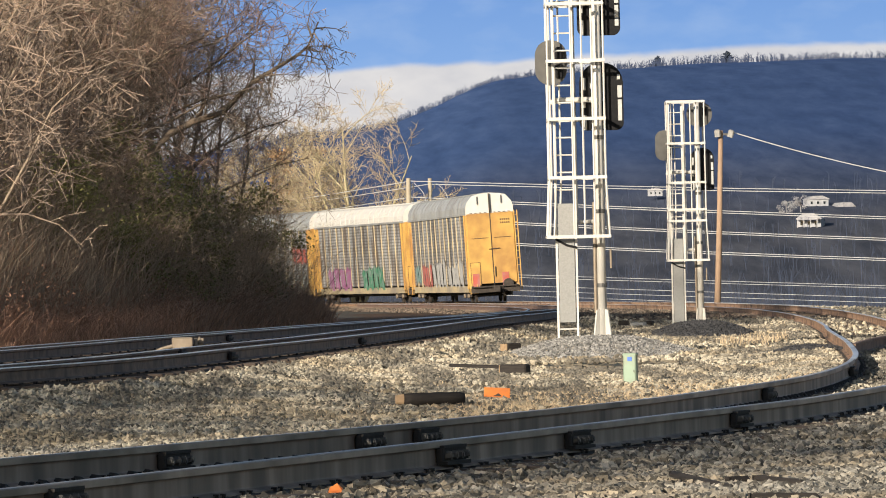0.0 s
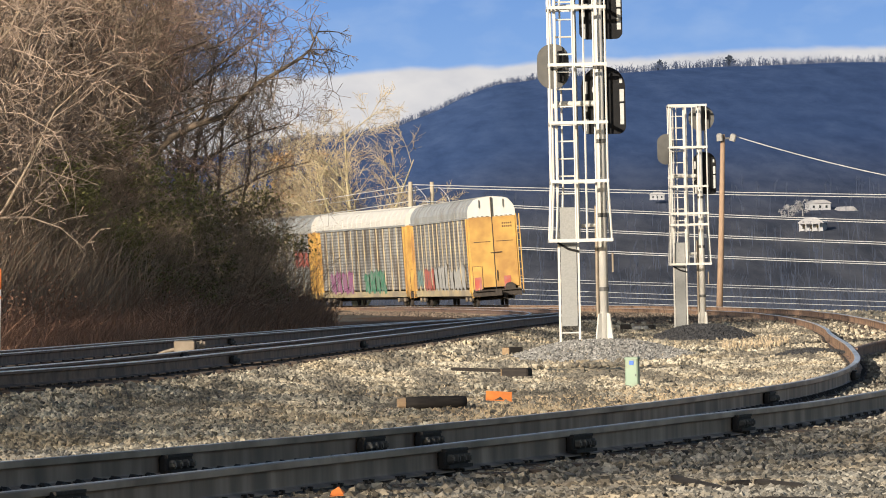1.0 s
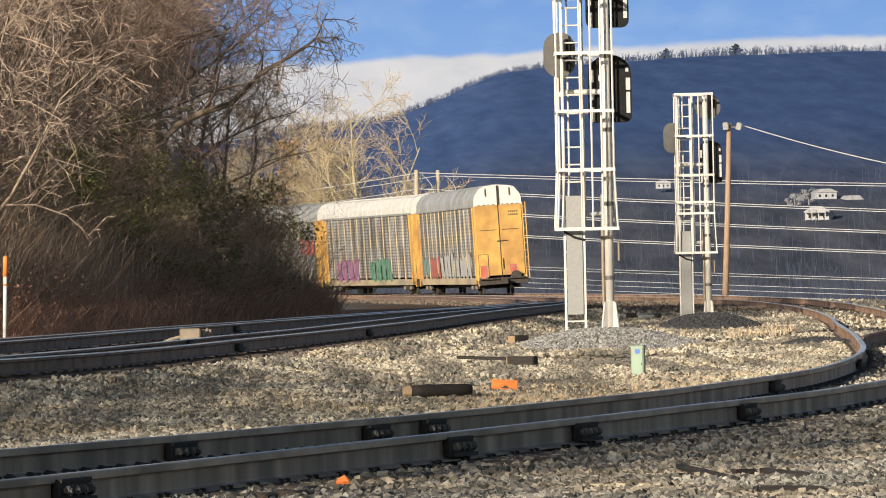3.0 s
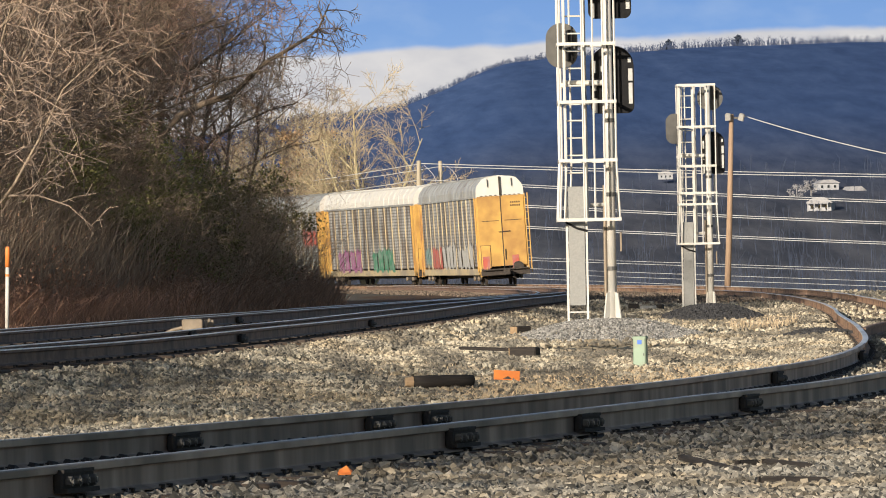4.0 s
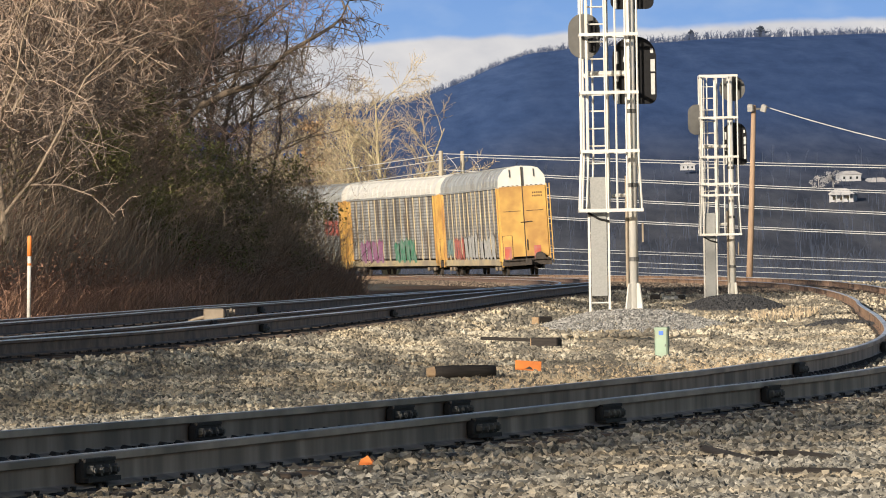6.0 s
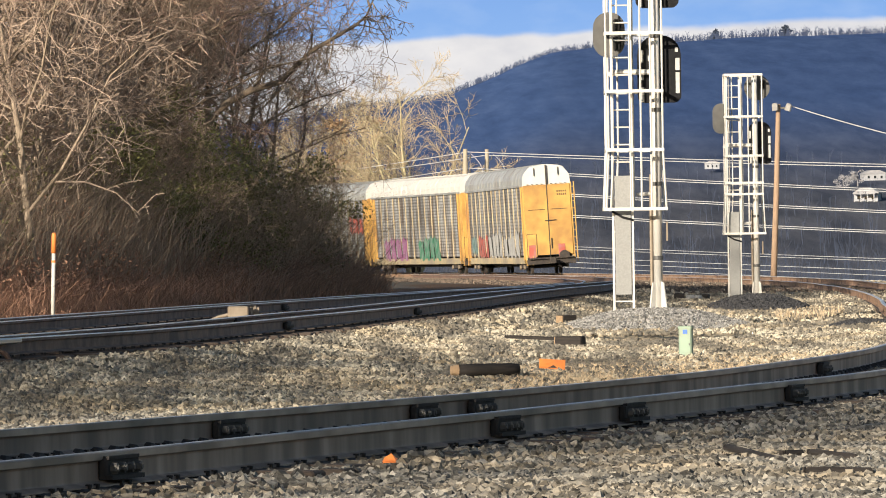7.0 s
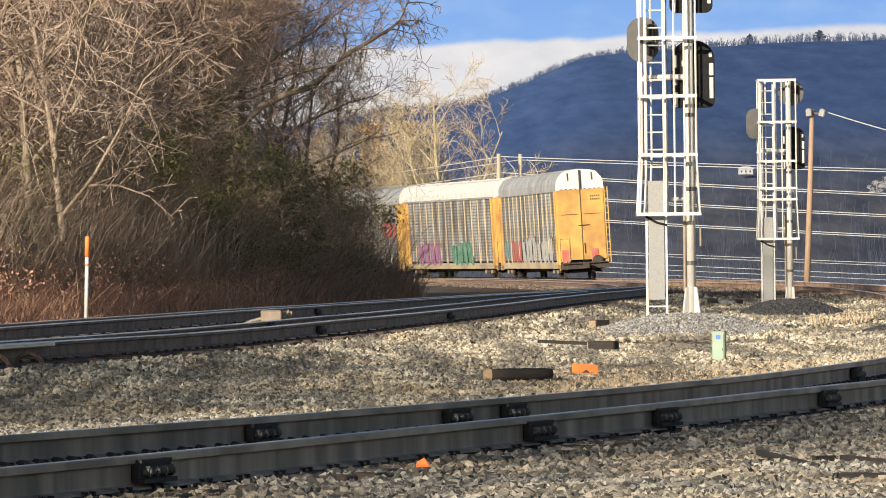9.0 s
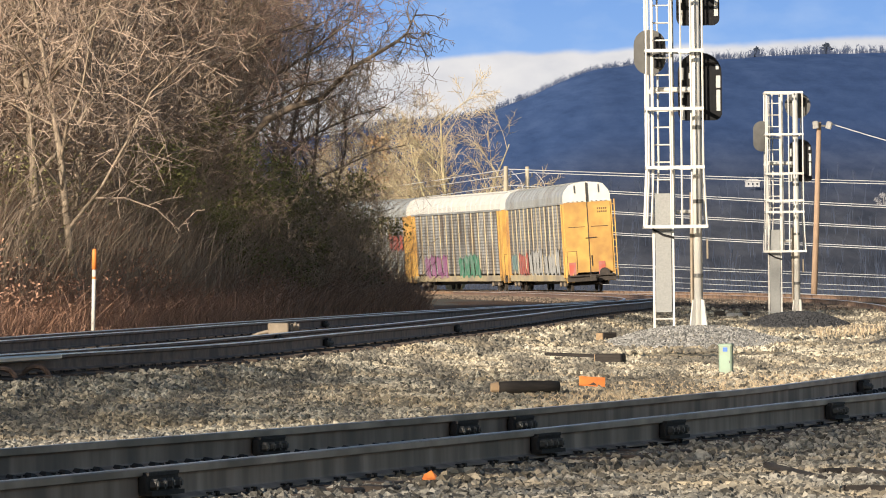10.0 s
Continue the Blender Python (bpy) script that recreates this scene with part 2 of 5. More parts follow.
# ---- mesh helpers ----
class Build:
    """Collects boxes, tubes and sheets into one mesh."""

    def __init__(self):
        self.v, self.f = [], []

    def poly(self, pts, faces):
        o = len(self.v)
        self.v.extend([tuple(p) for p in pts])
        self.f.extend([tuple(i + o for i in q) for q in faces])
        return self

    def box(self, c, s, m=None, cut=0.0):
        x, y, z = s[0] / 2, s[1] / 2, s[2] / 2
        if cut:
            k = cut
            ring = [(-x + k, -y), (x - k, -y), (x, -y + k), (x, y - k), (x - k, y), (-x + k, y), (-x, y - k), (-x, -y + k)]
            pts = [(px, py, pz) for pz in (-z, z - k) for px, py in ring] + [(px * (1 - k / x), py * (1 - k / y), z) for px, py in ring]
            faces = [tuple(reversed(range(8)))] + [(r * 8 + i, r * 8 + (i + 1) % 8, r * 8 + 8 + (i + 1) % 8, r * 8 + 8 + i) for r in (0, 1) for i in range(8)] + [tuple(range(16, 24))]
        else:
            pts = [(sx * x, sy * y, sz * z) for sz in (-1, 1) for sy in (-1, 1) for sx in (-1, 1)]
            faces = [(0, 2, 3, 1), (4, 5, 7, 6), (0, 1, 5, 4), (2, 6, 7, 3), (0, 4, 6, 2), (1, 3, 7, 5)]
        t = m or Matrix.Identity(4)
        return self.poly([Vector(c) + (t.to_3x3() @ Vector(p)) for p in pts], faces)

    def tube(self, pts, radii, n=8, cap=True):
        pts = [Vector([float(c) for c in p]) for p in pts]
        if not isinstance(radii, (list, tuple)):
            radii = [radii] * len(pts)
        o = len(self.v)
        for i, p in enumerate(pts):
            d = (pts[min(i + 1, len(pts) - 1)] - pts[max(i - 1, 0)]).normalized()
            a = Vector((1, 0, 0)) if abs(d.x) < 0.8 else Vector((0, 1, 0))
            u = d.cross(a).normalized()
            w = d.cross(u)
            for k in range(n):
                t = 2 * math.pi * k / n
                self.v.append(tuple(p + radii[i] * (u * math.cos(t) + w * math.sin(t))))
        for i in range(len(pts) - 1):
            for k in range(n):
                a, b2 = o + i * n + k, o + i * n + (k + 1) % n
                self.f.append((a, a + n, b2 + n, b2))
        if cap:
            self.f.append(tuple(range(o, o + n)))
            self.f.append(tuple(reversed(range(len(self.v) - n, len(self.v)))))
        return self

    def prism(self, outline, y0, y1):
        """An outline in x and z, drawn out along y."""
        n = len(outline)
        pts = [(x, y, z) for y in (y0, y1) for x, z in outline]
        return self.poly(pts, [tuple(range(n)), tuple(reversed(range(n, 2 * n)))] + [(i, n + i, n + (i + 1) % n, (i + 1) % n) for i in range(n)])

    def mesh(self, name, material, smooth=False):
        me = bpy.data.meshes.new(name)
        me.from_pydata(self.v, [], self.f)
        me.materials.append(material)
        if smooth:
            me.polygons.foreach_set("use_smooth", [True] * len(me.polygons))
        me.update()
        return me


def part(name, build, material, parent=None, label="", smooth=False):
    ob = new(name, build.mesh(name, material, smooth))
    if parent:
        ob.parent = parent
    return tagged(ob, label)


def thing(name, label, category, group="", kind="", at=None):
    ob = tagged(new(name), label, category, group, kind)
    if at is not None:
        ob.matrix_basis = at
    return ob


def spline(ctrl, step):
    """A smooth line through the plan's control points."""
    pts = [Vector(p) for p in ctrl]
    pts = [2 * pts[0] - pts[1]] + pts + [2 * pts[-1] - pts[-2]]
    out = []
    for i in range(1, len(pts) - 2):
        a, b2, c, d = pts[i - 1:i + 3]
        n = max(2, int((c - b2).length / step))
        for k in range(n):
            t = k / n
            out.append(0.5 * (2 * b2 + (c - a) * t + (2 * a - 5 * b2 + 4 * c - d) * t * t + (3 * b2 - a - 3 * c + d) * t ** 3))
    return out + [pts[-2]]


# ---- plan of the tracks: centre lines at rail-head height ----
NEAR = spline([(-5.6, 25.0, 0.27), (-3.2, 31.7, 0.27), (-1.87, 35.45, 0.27), (-0.27, 39.73, 0.27), (0.83, 42.75, 0.27), (1.83, 45.78, 0.27), (2.94, 49.82, 0.27), (4.70, 58.89, 0.27), (5.96, 69.93, 0.27),
               (7.07, 85.96, 0.27), (8.32, 107.96, 0.27), (9.18, 121.95, 0.27), (10.35, 146, 0.27), (11.25, 173.5, 0.27), (11.4, 203, 0.27), (9.3, 247, 0.27), (3.6, 299, 0.27), (0.0, 329, 0.27), (-5.9, 356, 0.27), (-13.4, 382, 0.27), (-23, 407, 0.27), (-35, 431, 0.27), (-49, 453, 0.27)], 0.55)
LEFT = spline([(-13.5, 30, 0.45), (-9.6, 45, 0.45), (-5.75, 63.5, 0.45), (-4.25, 73.4, 0.45), (-2.45, 92.6, 0.45), (-1.15, 108, 0.45), (0.75, 135.5, 0.45), (2.65, 160, 0.43), (3.9, 185, 0.40),
               (4.3, 215, 0.35), (3.4, 250, 0.3), (0.2, 300, 0.27), (-3.4, 330, 0.27)], 0.55)
SIDE = [Vector((p.x + float(np.interp(p.y, (58, 98, 112, 126, 145, 165, 190), (-4.1, -4.05, -3.65, -2.95, -2.2, -1.3, -0.3))), p.y, p.z - 0.004)) for p in LEFT if 58 < p.y < 190]
GAUGE_HALF = 0.755


def line_frames(line):
    out = []
    for i, p in enumerate(line):
        d = line[min(i + 1, len(line) - 1)] - line[max(i - 1, 0)]
        d.z = 0
        d.normalize()
        out.append((p, d, Vector((d.y, -d.x, 0))))
    return out


NEAR_F, LEFT_F, SIDE_F = line_frames(NEAR), line_frames(LEFT), line_frames(SIDE)
_near_np = np.array([p[:] for p in NEAR])
_left_np = np.array([p[:] for p in LEFT])


def smooth01(t):
    t = np.clip(t, 0, 1)
    return t * t * (3 - 2 * t)


def side_of(line, x, y):
    """Signed distance to a line's right, by rows of y (the lines run away from the camera)."""
    return x - np.interp(y, line[:, 1], line[:, 0])


RIDGE_U = [-0.30, -0.09, -0.0221, -0.0142, -0.0062, -0.0022, 0.0003, 0.0027, 0.0052, 0.0087, 0.0127, 0.0166, 0.0222, 0.0321, 0.042, 0.052, 0.0619, 0.0718, 0.0785, 0.30]
RIDGE_H = [22, 45, 66.5, 67.5, 71, 75, 77, 79.5, 82.5, 86, 89.5, 90.5, 92.3, 93, 94.3, 95, 95.4, 95.4, 95, 76]


def wob(x, y, s, seed=0.0):
    """Cheap smooth unevenness."""
    return (np.sin(x * s + 1.3 + seed) * np.cos(y * s * 0.83 + seed * 2.1) + 0.6 * np.sin(x * s * 2.3 - y * s * 1.7 + seed) + 0.4 * np.cos(x * s * 4.1 + y * s * 3.7)) * 0.5


def ground_z(x, y):
    """Height of the ground: track beds, mounds, the wooded bank, the drop to the valley and the far hill."""
    x, y = np.asarray(x, float), np.asarray(y, float)
    z = 0.02 * wob(x, y, 0.9) + 0.0 * x
    dn, dl = side_of(_near_np, x, y), side_of(_left_np, x, y)
    near_y = (y > 0) & (y < 320)
    bed = (0.035 + 0.04 * smooth01((y - 55) / 8) * smooth01((172 - y) / 10)) * smooth01((2.3 - np.abs(dn)) / 1.0)
    z = np.where(near_y, np.maximum(z, bed), z)
    z = np.where((y > 176) & (np.abs(dn) < 2.6) & (y < 330), -0.07, z)
    lbed = 0.232 * (1 - 0.95 * smooth01((y - 170) / 50)) * smooth01((2.9 - np.where(dl < 0, np.maximum(0, -dl - 4.2), dl)) / 1.6)
    z = np.where((y > 20) & (y < 300), np.maximum(z, lbed + 0.01 * wob(x, y, 2.0)), z)
    z = z - 0.10 * smooth01((dl - 3.0) / 2.0) * smooth01((-2.4 - dn) / 1.5) * (y < 90)
    z += 0.30 * np.exp(-(((x - 2.95) / 1.3) ** 2 + ((y - 99.5) / 4.2) ** 2) ** 1.6)
    z += 0.29 * np.exp(-(((x - 6.1) / 0.95) ** 2 + ((y - 128) / 4.0) ** 2) ** 1.6)
    z += 0.09 * np.exp(-(((x - 6.1) / 0.6) ** 2 + ((y - 92) / 2.0) ** 2) ** 1.5)
    bank = smooth01((-dl - 5.6) / 8.0) * (3.4 + 0.4 * wob(x, y, 0.35)) * smooth01((205 - y) / 45) * smooth01((y - 10) / 30)
    z = np.where(y < 250, z + bank, z)
    drop = smooth01((dn - 6) / 28) * smooth01((y - 70) / 60)
    drop = np.maximum(drop, smooth01((y - 340 - np.maximum(0, -x) * 1.9) / 60))
    z = z * (1 - drop) - 9.0 * drop
    u = x / np.maximum(y, 30)
    hgt = np.interp(u, RIDGE_U, RIDGE_H)
    rise = smooth01((y - 760) / 1840)
    z = np.where(y > 760, z + (hgt + 9) * rise * (1 + 0.012 * wob(x, y, 0.02)), z)
    back = smooth01((y - 2650) / 900)
    return np.where(y > 2650, z - back * 60, z)


# ---- ground, one sheet to the far hill ----
def ground_material():
    m = bpy.data.materials.new("ground_surface")
    m.use_nodes = True
    nt = m.node_tree
    b = nt.nodes["Principled BSDF"]
    b.inputs["Roughness"].default_value = 0.95
    b.inputs["Specular IOR Level"].default_value = 0.1
    tc = nt.nodes.new("ShaderNodeTexCoord")
    vec = tc.outputs["Object"]
    vor = nt.nodes.new("ShaderNodeTexVoronoi")
    vor.inputs["Scale"].default_value = 17
    nt.links.new(vec, vor.inputs["Vector"])
    rnd = nt.nodes.new("ShaderNodeSeparateColor")
    nt.links.new(vor.outputs["Color"], rnd.inputs[0])
    stone = ramp(nt, rnd.outputs[0], [(0.0, (0.21, 0.18, 0.14)), (0.4, (0.40, 0.34, 0.255)), (1.0, (0.58, 0.495, 0.37))])
    n1 = nt.nodes.new("ShaderNodeTexNoise")
    n1.inputs["Scale"].default_value, n1.inputs["Detail"].default_value = 1.1, 8
    nt.links.new(vec, n1.inputs["Vector"])
    # Dark tone: painted shade in gaps between near stones, and the darker far bed.
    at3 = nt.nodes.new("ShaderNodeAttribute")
    at3.attribute_name = "gap_shade_dark_bed"
    dark_mix = nt.nodes.new("ShaderNodeMixRGB")
    nt.links.new(at3.outputs["Fac"], dark_mix.inputs[0])
    nt.links.new(stone, dark_mix.inputs[1])
    dark_mix.inputs[2].default_value = (0.055, 0.048, 0.042, 1)
    stone = dark_mix.outputs[0]
    straw = ramp(nt, n1.outputs[0], [(0.3, (0.42, 0.345, 0.24)), (0.7, (0.60, 0.495, 0.345))])
    litter = ramp(nt, n1.outputs[0], [(0.3, (0.06, 0.04, 0.028)), (0.7, (0.15, 0.09, 0.055))])
    n2 = nt.nodes.new("ShaderNodeTexNoise")
    n2.inputs["Scale"].default_value, n2.inputs["Detail"].default_value = 1.0, 10
    n2.inputs["Roughness"].default_value = 0.68
    mpf = nt.nodes.new("ShaderNodeMapping")
    mpf.inputs["Scale"].default_value = (0.10, 0.0, 0.17)
    nt.links.new(vec, mpf.inputs[0])
    nt.links.new(mpf.outputs[0], n2.inputs["Vector"])
    # Distance haze painted into the colour: blue on the hill, grey over the valley.
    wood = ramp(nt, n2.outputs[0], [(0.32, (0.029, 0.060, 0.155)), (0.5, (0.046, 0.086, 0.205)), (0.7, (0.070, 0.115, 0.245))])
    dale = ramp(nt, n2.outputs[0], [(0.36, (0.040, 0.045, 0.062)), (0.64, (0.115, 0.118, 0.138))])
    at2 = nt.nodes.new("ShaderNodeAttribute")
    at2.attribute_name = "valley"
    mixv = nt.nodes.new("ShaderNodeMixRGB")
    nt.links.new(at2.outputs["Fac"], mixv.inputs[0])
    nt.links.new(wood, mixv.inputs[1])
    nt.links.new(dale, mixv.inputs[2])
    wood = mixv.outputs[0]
    at = nt.nodes.new("ShaderNodeAttribute")
    at.attribute_name = "zone"
    sep = nt.nodes.new("ShaderNodeSeparateColor")
    nt.links.new(at.outputs["Color"], sep.inputs[0])
    col = stone
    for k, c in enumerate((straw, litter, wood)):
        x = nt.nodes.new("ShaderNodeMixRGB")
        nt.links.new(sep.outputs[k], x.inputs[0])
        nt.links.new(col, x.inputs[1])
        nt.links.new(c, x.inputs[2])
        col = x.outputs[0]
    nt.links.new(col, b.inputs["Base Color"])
    bp = nt.nodes.new("ShaderNodeBump")
    bp.inputs["Distance"].default_value, bp.inputs["Strength"].default_value = 0.03, 0.8
    nt.links.new(vor.outputs["Distance"], bp.inputs["Height"])
    bp.invert = True
    nt.links.new(bp.outputs[0], b.inputs["Normal"])
    return m


def make_ground():
    ys = [-60, -30, -10, 0, 8, 15]
    y = 20.0
    while y < 3700:
        ys.append(y)
        y += max(0.35, y * 0.0075) if y < 420 else y * 0.03
    us = np.concatenate([np.linspace(-2.5, -0.16, 30), np.linspace(-0.155, 0.11, 150), np.linspace(0.115, 2.5, 30)])
    Y, U = np.meshgrid(np.array(ys), us, indexing="ij")
    X = U * np.maximum(Y, 30)
    Z = ground_z(X, Y)
    nr, nc = X.shape
    co = np.stack([X, Y, Z], -1).reshape(-1, 3)
    idx = np.arange(nr * nc).reshape(nr, nc)
    faces = np.stack([idx[:-1, :-1], idx[:-1, 1:], idx[1:, 1:], idx[1:, :-1]], -1).reshape(-1, 4)
    me = bpy.data.meshes.new("ground")
    me.from_pydata(co.tolist(), [], faces.tolist())
    dn, dl = side_of(_near_np, X, Y), side_of(_left_np, X, Y)
    inside = smooth01((-2.3 - dn) / 0.8) * smooth01((dl - 3.6) / 1.5)
    straw = inside * smooth01(0.45 + 0.5 * wob(X, Y, 0.5) + 0.35 * wob(X, Y, 1.3, 2.0)) * (Y > 30) * (Y < 260)
    straw = np.maximum(straw, smooth01(X / 0.6) * smooth01((-1.1 - dn) / 0.4) * smooth01((Y - 50) / 4) * smooth01((73 - Y) / 4))
    straw = np.maximum(straw, smooth01((dn - 3) / 3) * (Y > 60) * 0.6)
    litter = smooth01((-dl - 5.6) / 1.2) * (Y < 230)
    litter = np.maximum(litter, 0.9 * smooth01((2.0 - dl) / 0.6) * smooth01((dl + 7.0) / 0.6) * (Y > 30) * (Y < 260))
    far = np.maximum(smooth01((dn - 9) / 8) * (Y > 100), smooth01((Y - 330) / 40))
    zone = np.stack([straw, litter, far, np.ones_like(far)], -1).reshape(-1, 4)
    a = me.color_attributes.new("zone", "FLOAT_COLOR", "POINT")
    a.data.foreach_set("color", zone.astype(np.float32).ravel())
    # Near part stands in for shade between stones; far part is darker track bed.
    q = me.attributes.new("gap_shade_dark_bed", "FLOAT", "POINT")
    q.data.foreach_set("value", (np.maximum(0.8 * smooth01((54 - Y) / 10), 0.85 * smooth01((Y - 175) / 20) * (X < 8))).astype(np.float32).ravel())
    v = me.attributes.new("valley", "FLOAT", "POINT")
    v.data.foreach_set("value", smooth01((1750 - Y) / 500).astype(np.float32).ravel())
    me.materials.append(ground_material())
    me.polygons.foreach_set("use_smooth", [True] * len(me.polygons))
    ob = new("ground", me)
    return tagged(ob, "pale ballast and straw ground running to a dark wooded hill", "ground", kind="structure")


make_ground()


def sky_backdrop():
    """Evening sky far behind the hill: blue above, a white bank of cloud low over the ridge."""
    m = bpy.data.materials.new("evening_sky")
    m.use_nodes = True
    nt = m.node_tree
    nt.nodes.remove(nt.nodes["Principled BSDF"])
    em = nt.nodes.new("ShaderNodeEmission")
    nt.links.new(em.outputs[0], nt.nodes["Material Output"].inputs[0])
    tc = nt.nodes.new("ShaderNodeTexCoord")
    sp = nt.nodes.new("ShaderNodeSeparateXYZ")
    nt.links.new(tc.outputs["Object"], sp.inputs[0])
    mp = nt.nodes.new("ShaderNodeMapping")
    mp.inputs["Scale"].default_value = (0.010, 0, 0.022)
    nt.links.new(tc.outputs["Object"], mp.inputs[0])
    n = nt.nodes.new("ShaderNodeTexNoise")
    n.inputs["Scale"].default_value, n.inputs["Detail"].default_value = 1.0, 7
    nt.links.new(mp.outputs[0], n.inputs["Vector"])
    # upper edge of the cloud bank, higher towards the right
    e = nt.nodes.new("ShaderNodeMath")
    e.operation = "MULTIPLY_ADD"
    nt.links.new(n.outputs[0], e.inputs[0])
    e.inputs[1].default_value = -22
    nt.links.new(sp.outputs[2], e.inputs[2])
    e2 = nt.nodes.new("ShaderNodeMath")
    e2.operation = "MULTIPLY_ADD"
    nt.links.new(sp.outputs[0], e2.inputs[0])
    e2.inputs[1].default_value = -0.03
    nt.links.new(e.outputs[0], e2.inputs[2])
    mr = nt.nodes.new("ShaderNodeMapRange")
    mr.interpolation_type = "SMOOTHSTEP"
    mr.inputs[1].default_value, mr.inputs[2].default_value = 164, 171
    nt.links.new(e2.outputs[0], mr.inputs[0])
    blue = nt.nodes.new("ShaderNodeMapRange")
    blue.inputs[1].default_value, blue.inputs[2].default_value = 130, 240
    nt.links.new(sp.outputs[2], blue.inputs[0])
    c_blue = ramp(nt, blue.outputs[0], [(0.0, (0.20, 0.335, 0.58)), (1.0, (0.13, 0.25, 0.51))])
    n3 = nt.nodes.new("ShaderNodeTexNoise")
    n3.inputs["Scale"].default_value, n3.inputs["Detail"].default_value = 1.6, 5
    nt.links.new(mp.outputs[0], n3.inputs["Vector"])
    veil = nt.nodes.new("ShaderNodeMixRGB")
    f3 = ramp(nt, n3.outputs[0], [(0.45, (0, 0, 0)), (0.8, (0.5, 0.5, 0.5))])
    nt.links.new(f3, veil.inputs[0])
    nt.links.new(c_blue, veil.inputs[1])
    veil.inputs[2].default_value = (0.29, 0.39, 0.57, 1)
    c_cloud = ramp(nt, n3.outputs[0], [(0.3, (0.43, 0.43, 0.455)), (0.7, (0.565, 0.548, 0.54))])
    x = nt.nodes.new("ShaderNodeMixRGB")
    nt.links.new(mr.outputs[0], x.inputs[0])
    nt.links.new(c_cloud, x.inputs[1])
    nt.links.new(veil.outputs[0], x.inputs[2])
    nt.links.new(x.outputs[0], em.inputs[0])
    b = Build()
    cols = 24
    pts = [(4600 * math.sin(a), 4600 * math.cos(a), z) for z in (-150, 900) for a in np.linspace(-0.5, 0.5, cols)]
    b.poly(pts, [(i, i + 1, cols + i + 1, cols + i) for i in range(cols - 1)])
    ob = part("backdrop", b, m)
    return tagged(ob, "blue evening sky with a low white cloud bank", "sky", kind="structure")


sky_backdrop()

# ---- tracks ----
RAIL_WEB = [(-0.076, -0.186), (0.076, -0.186), (0.076, -0.176), (0.012, -0.158), (0.009, -0.150), (0.009, -0.060), (0.012, -0.050), (0.036, -0.040),
            (0.036, -0.0035), (-0.036, -0.0035), (-0.036, -0.040), (-0.012, -0.050), (-0.009, -0.060), (-0.009, -0.150), (-0.012, -0.158), (-0.076, -0.176)]
RAIL_BIGHEAD = [(-0.0375, -0.041), (-0.02, -0.047), (0.02, -0.047), (0.0375, -0.041), (0.0375, -0.006), (0.030, 0.0), (-0.030, 0.0), (-0.0375, -0.006)]
RUN_BAND = [(-0.027, 0.0005), (0.027, 0.0005), (0.027, 0.0025), (-0.027, 0.0025)]
RAIL_HEAD = [(-0.036, -0.0035), (0.036, -0.0035), (0.037, -0.012), (0.038, -0.012), (0.037, -0.003), (0.030, 0.0), (-0.030, 0.0), (-0.037, -0.003), (-0.038, -0.012), (-0.037, -0.012)]


def cant(y):
    """How far the outer rail stands above the inner one on the bend."""
    return -0.02 + 0.09 * float(smooth01((y - 80) / 120))


def rail_offset(y, side, near):
    """Distance of a rail from its centre line; the outer rail of the near track runs off towards a turnout."""
    if near and side > 0:
        return float(np.interp(y, (29, 34, 38, 41, 44, 48, 53, 62, 72), (1.28, 1.13, 1.0, 0.84, 0.66, 0.57, 0.57, 0.66, 0.755)))
    return side * GAUGE_HALF


def sweep(frames, offset, outline, side, canted=False):
    b = Build()
    n = len(outline)
    for p, d, r in frames:
        dz = side * cant(p.y) / 2 if canted else 0.02 * side - 0.005
        shift = rail_offset(p.y, side, True) - side * GAUGE_HALF if canted else 0.0
        jog = 0.010 * math.sin(p.y * 0.31 + side) * min(1.0, 40 / p.y)
        for ox, oz in outline:
            q = p + r * (offset + shift + ox)
            b.v.append((q.x, q.y, p.z + oz + dz + jog * 0.6))
    for i in range(len(frames) - 1):
        for k in range(n):
            a, c = i * n + k, i * n + (k + 1) % n
            b.f.append((a, c, c + n, a + n))
    b.f.append(tuple(range(n)))
    b.f.append(tuple(reversed(range((len(frames) - 1) * n, len(frames) * n))))
    return b


def tie_mesh():
    return Build().box((0, 0, -0.05), (2.5, 0.22, 0.15), cut=0.012).mesh("rail_tie", M_TIE)


def plate_mesh():
    b = Build().box((0, 0, 0.006), (0.30, 0.17, 0.012), cut=0.003)
    for sx in (-1, 1):
        for sy in (-0.055, 0.055):
            b.box((sx * 0.088, sy, 0.022), (0.018, 0.016, 0.03)).box((sx * 0.082, sy, 0.038), (0.03, 0.024, 0.01))
    return b.mesh("tie_plate", M_PLATE)


def clip_mesh(inner, outer):
    """Black greasy wedge-shaped clips that grip the rail foot from both sides, taller on the gauge side."""
    b = Build()
    for s, h in ((-1, inner), (1, outer)):
        b.poly([(s * 0.045, -0.075, 0), (s * 0.115, -0.08, 0), (s * 0.115, 0.08, 0), (s * 0.045, 0.075, 0), (s * 0.052, -0.016, h), (s * 0.09, -0.018, h * 0.9), (s * 0.09, 0.02, h * 0.82), (s * 0.052, 0.018, h * 0.95)],
               [(0, 1, 5, 4), (1, 2, 6, 5), (2, 3, 7, 6), (3, 0, 4, 7), (4, 5, 6, 7)])
    return b.mesh("rail_clip", M_PLATE)


TIE, PLATE, CLIP = tie_mesh(), plate_mesh(), {-1: clip_mesh(0.02, 0.045), 1: clip_mesh(0.045, 0.014)}


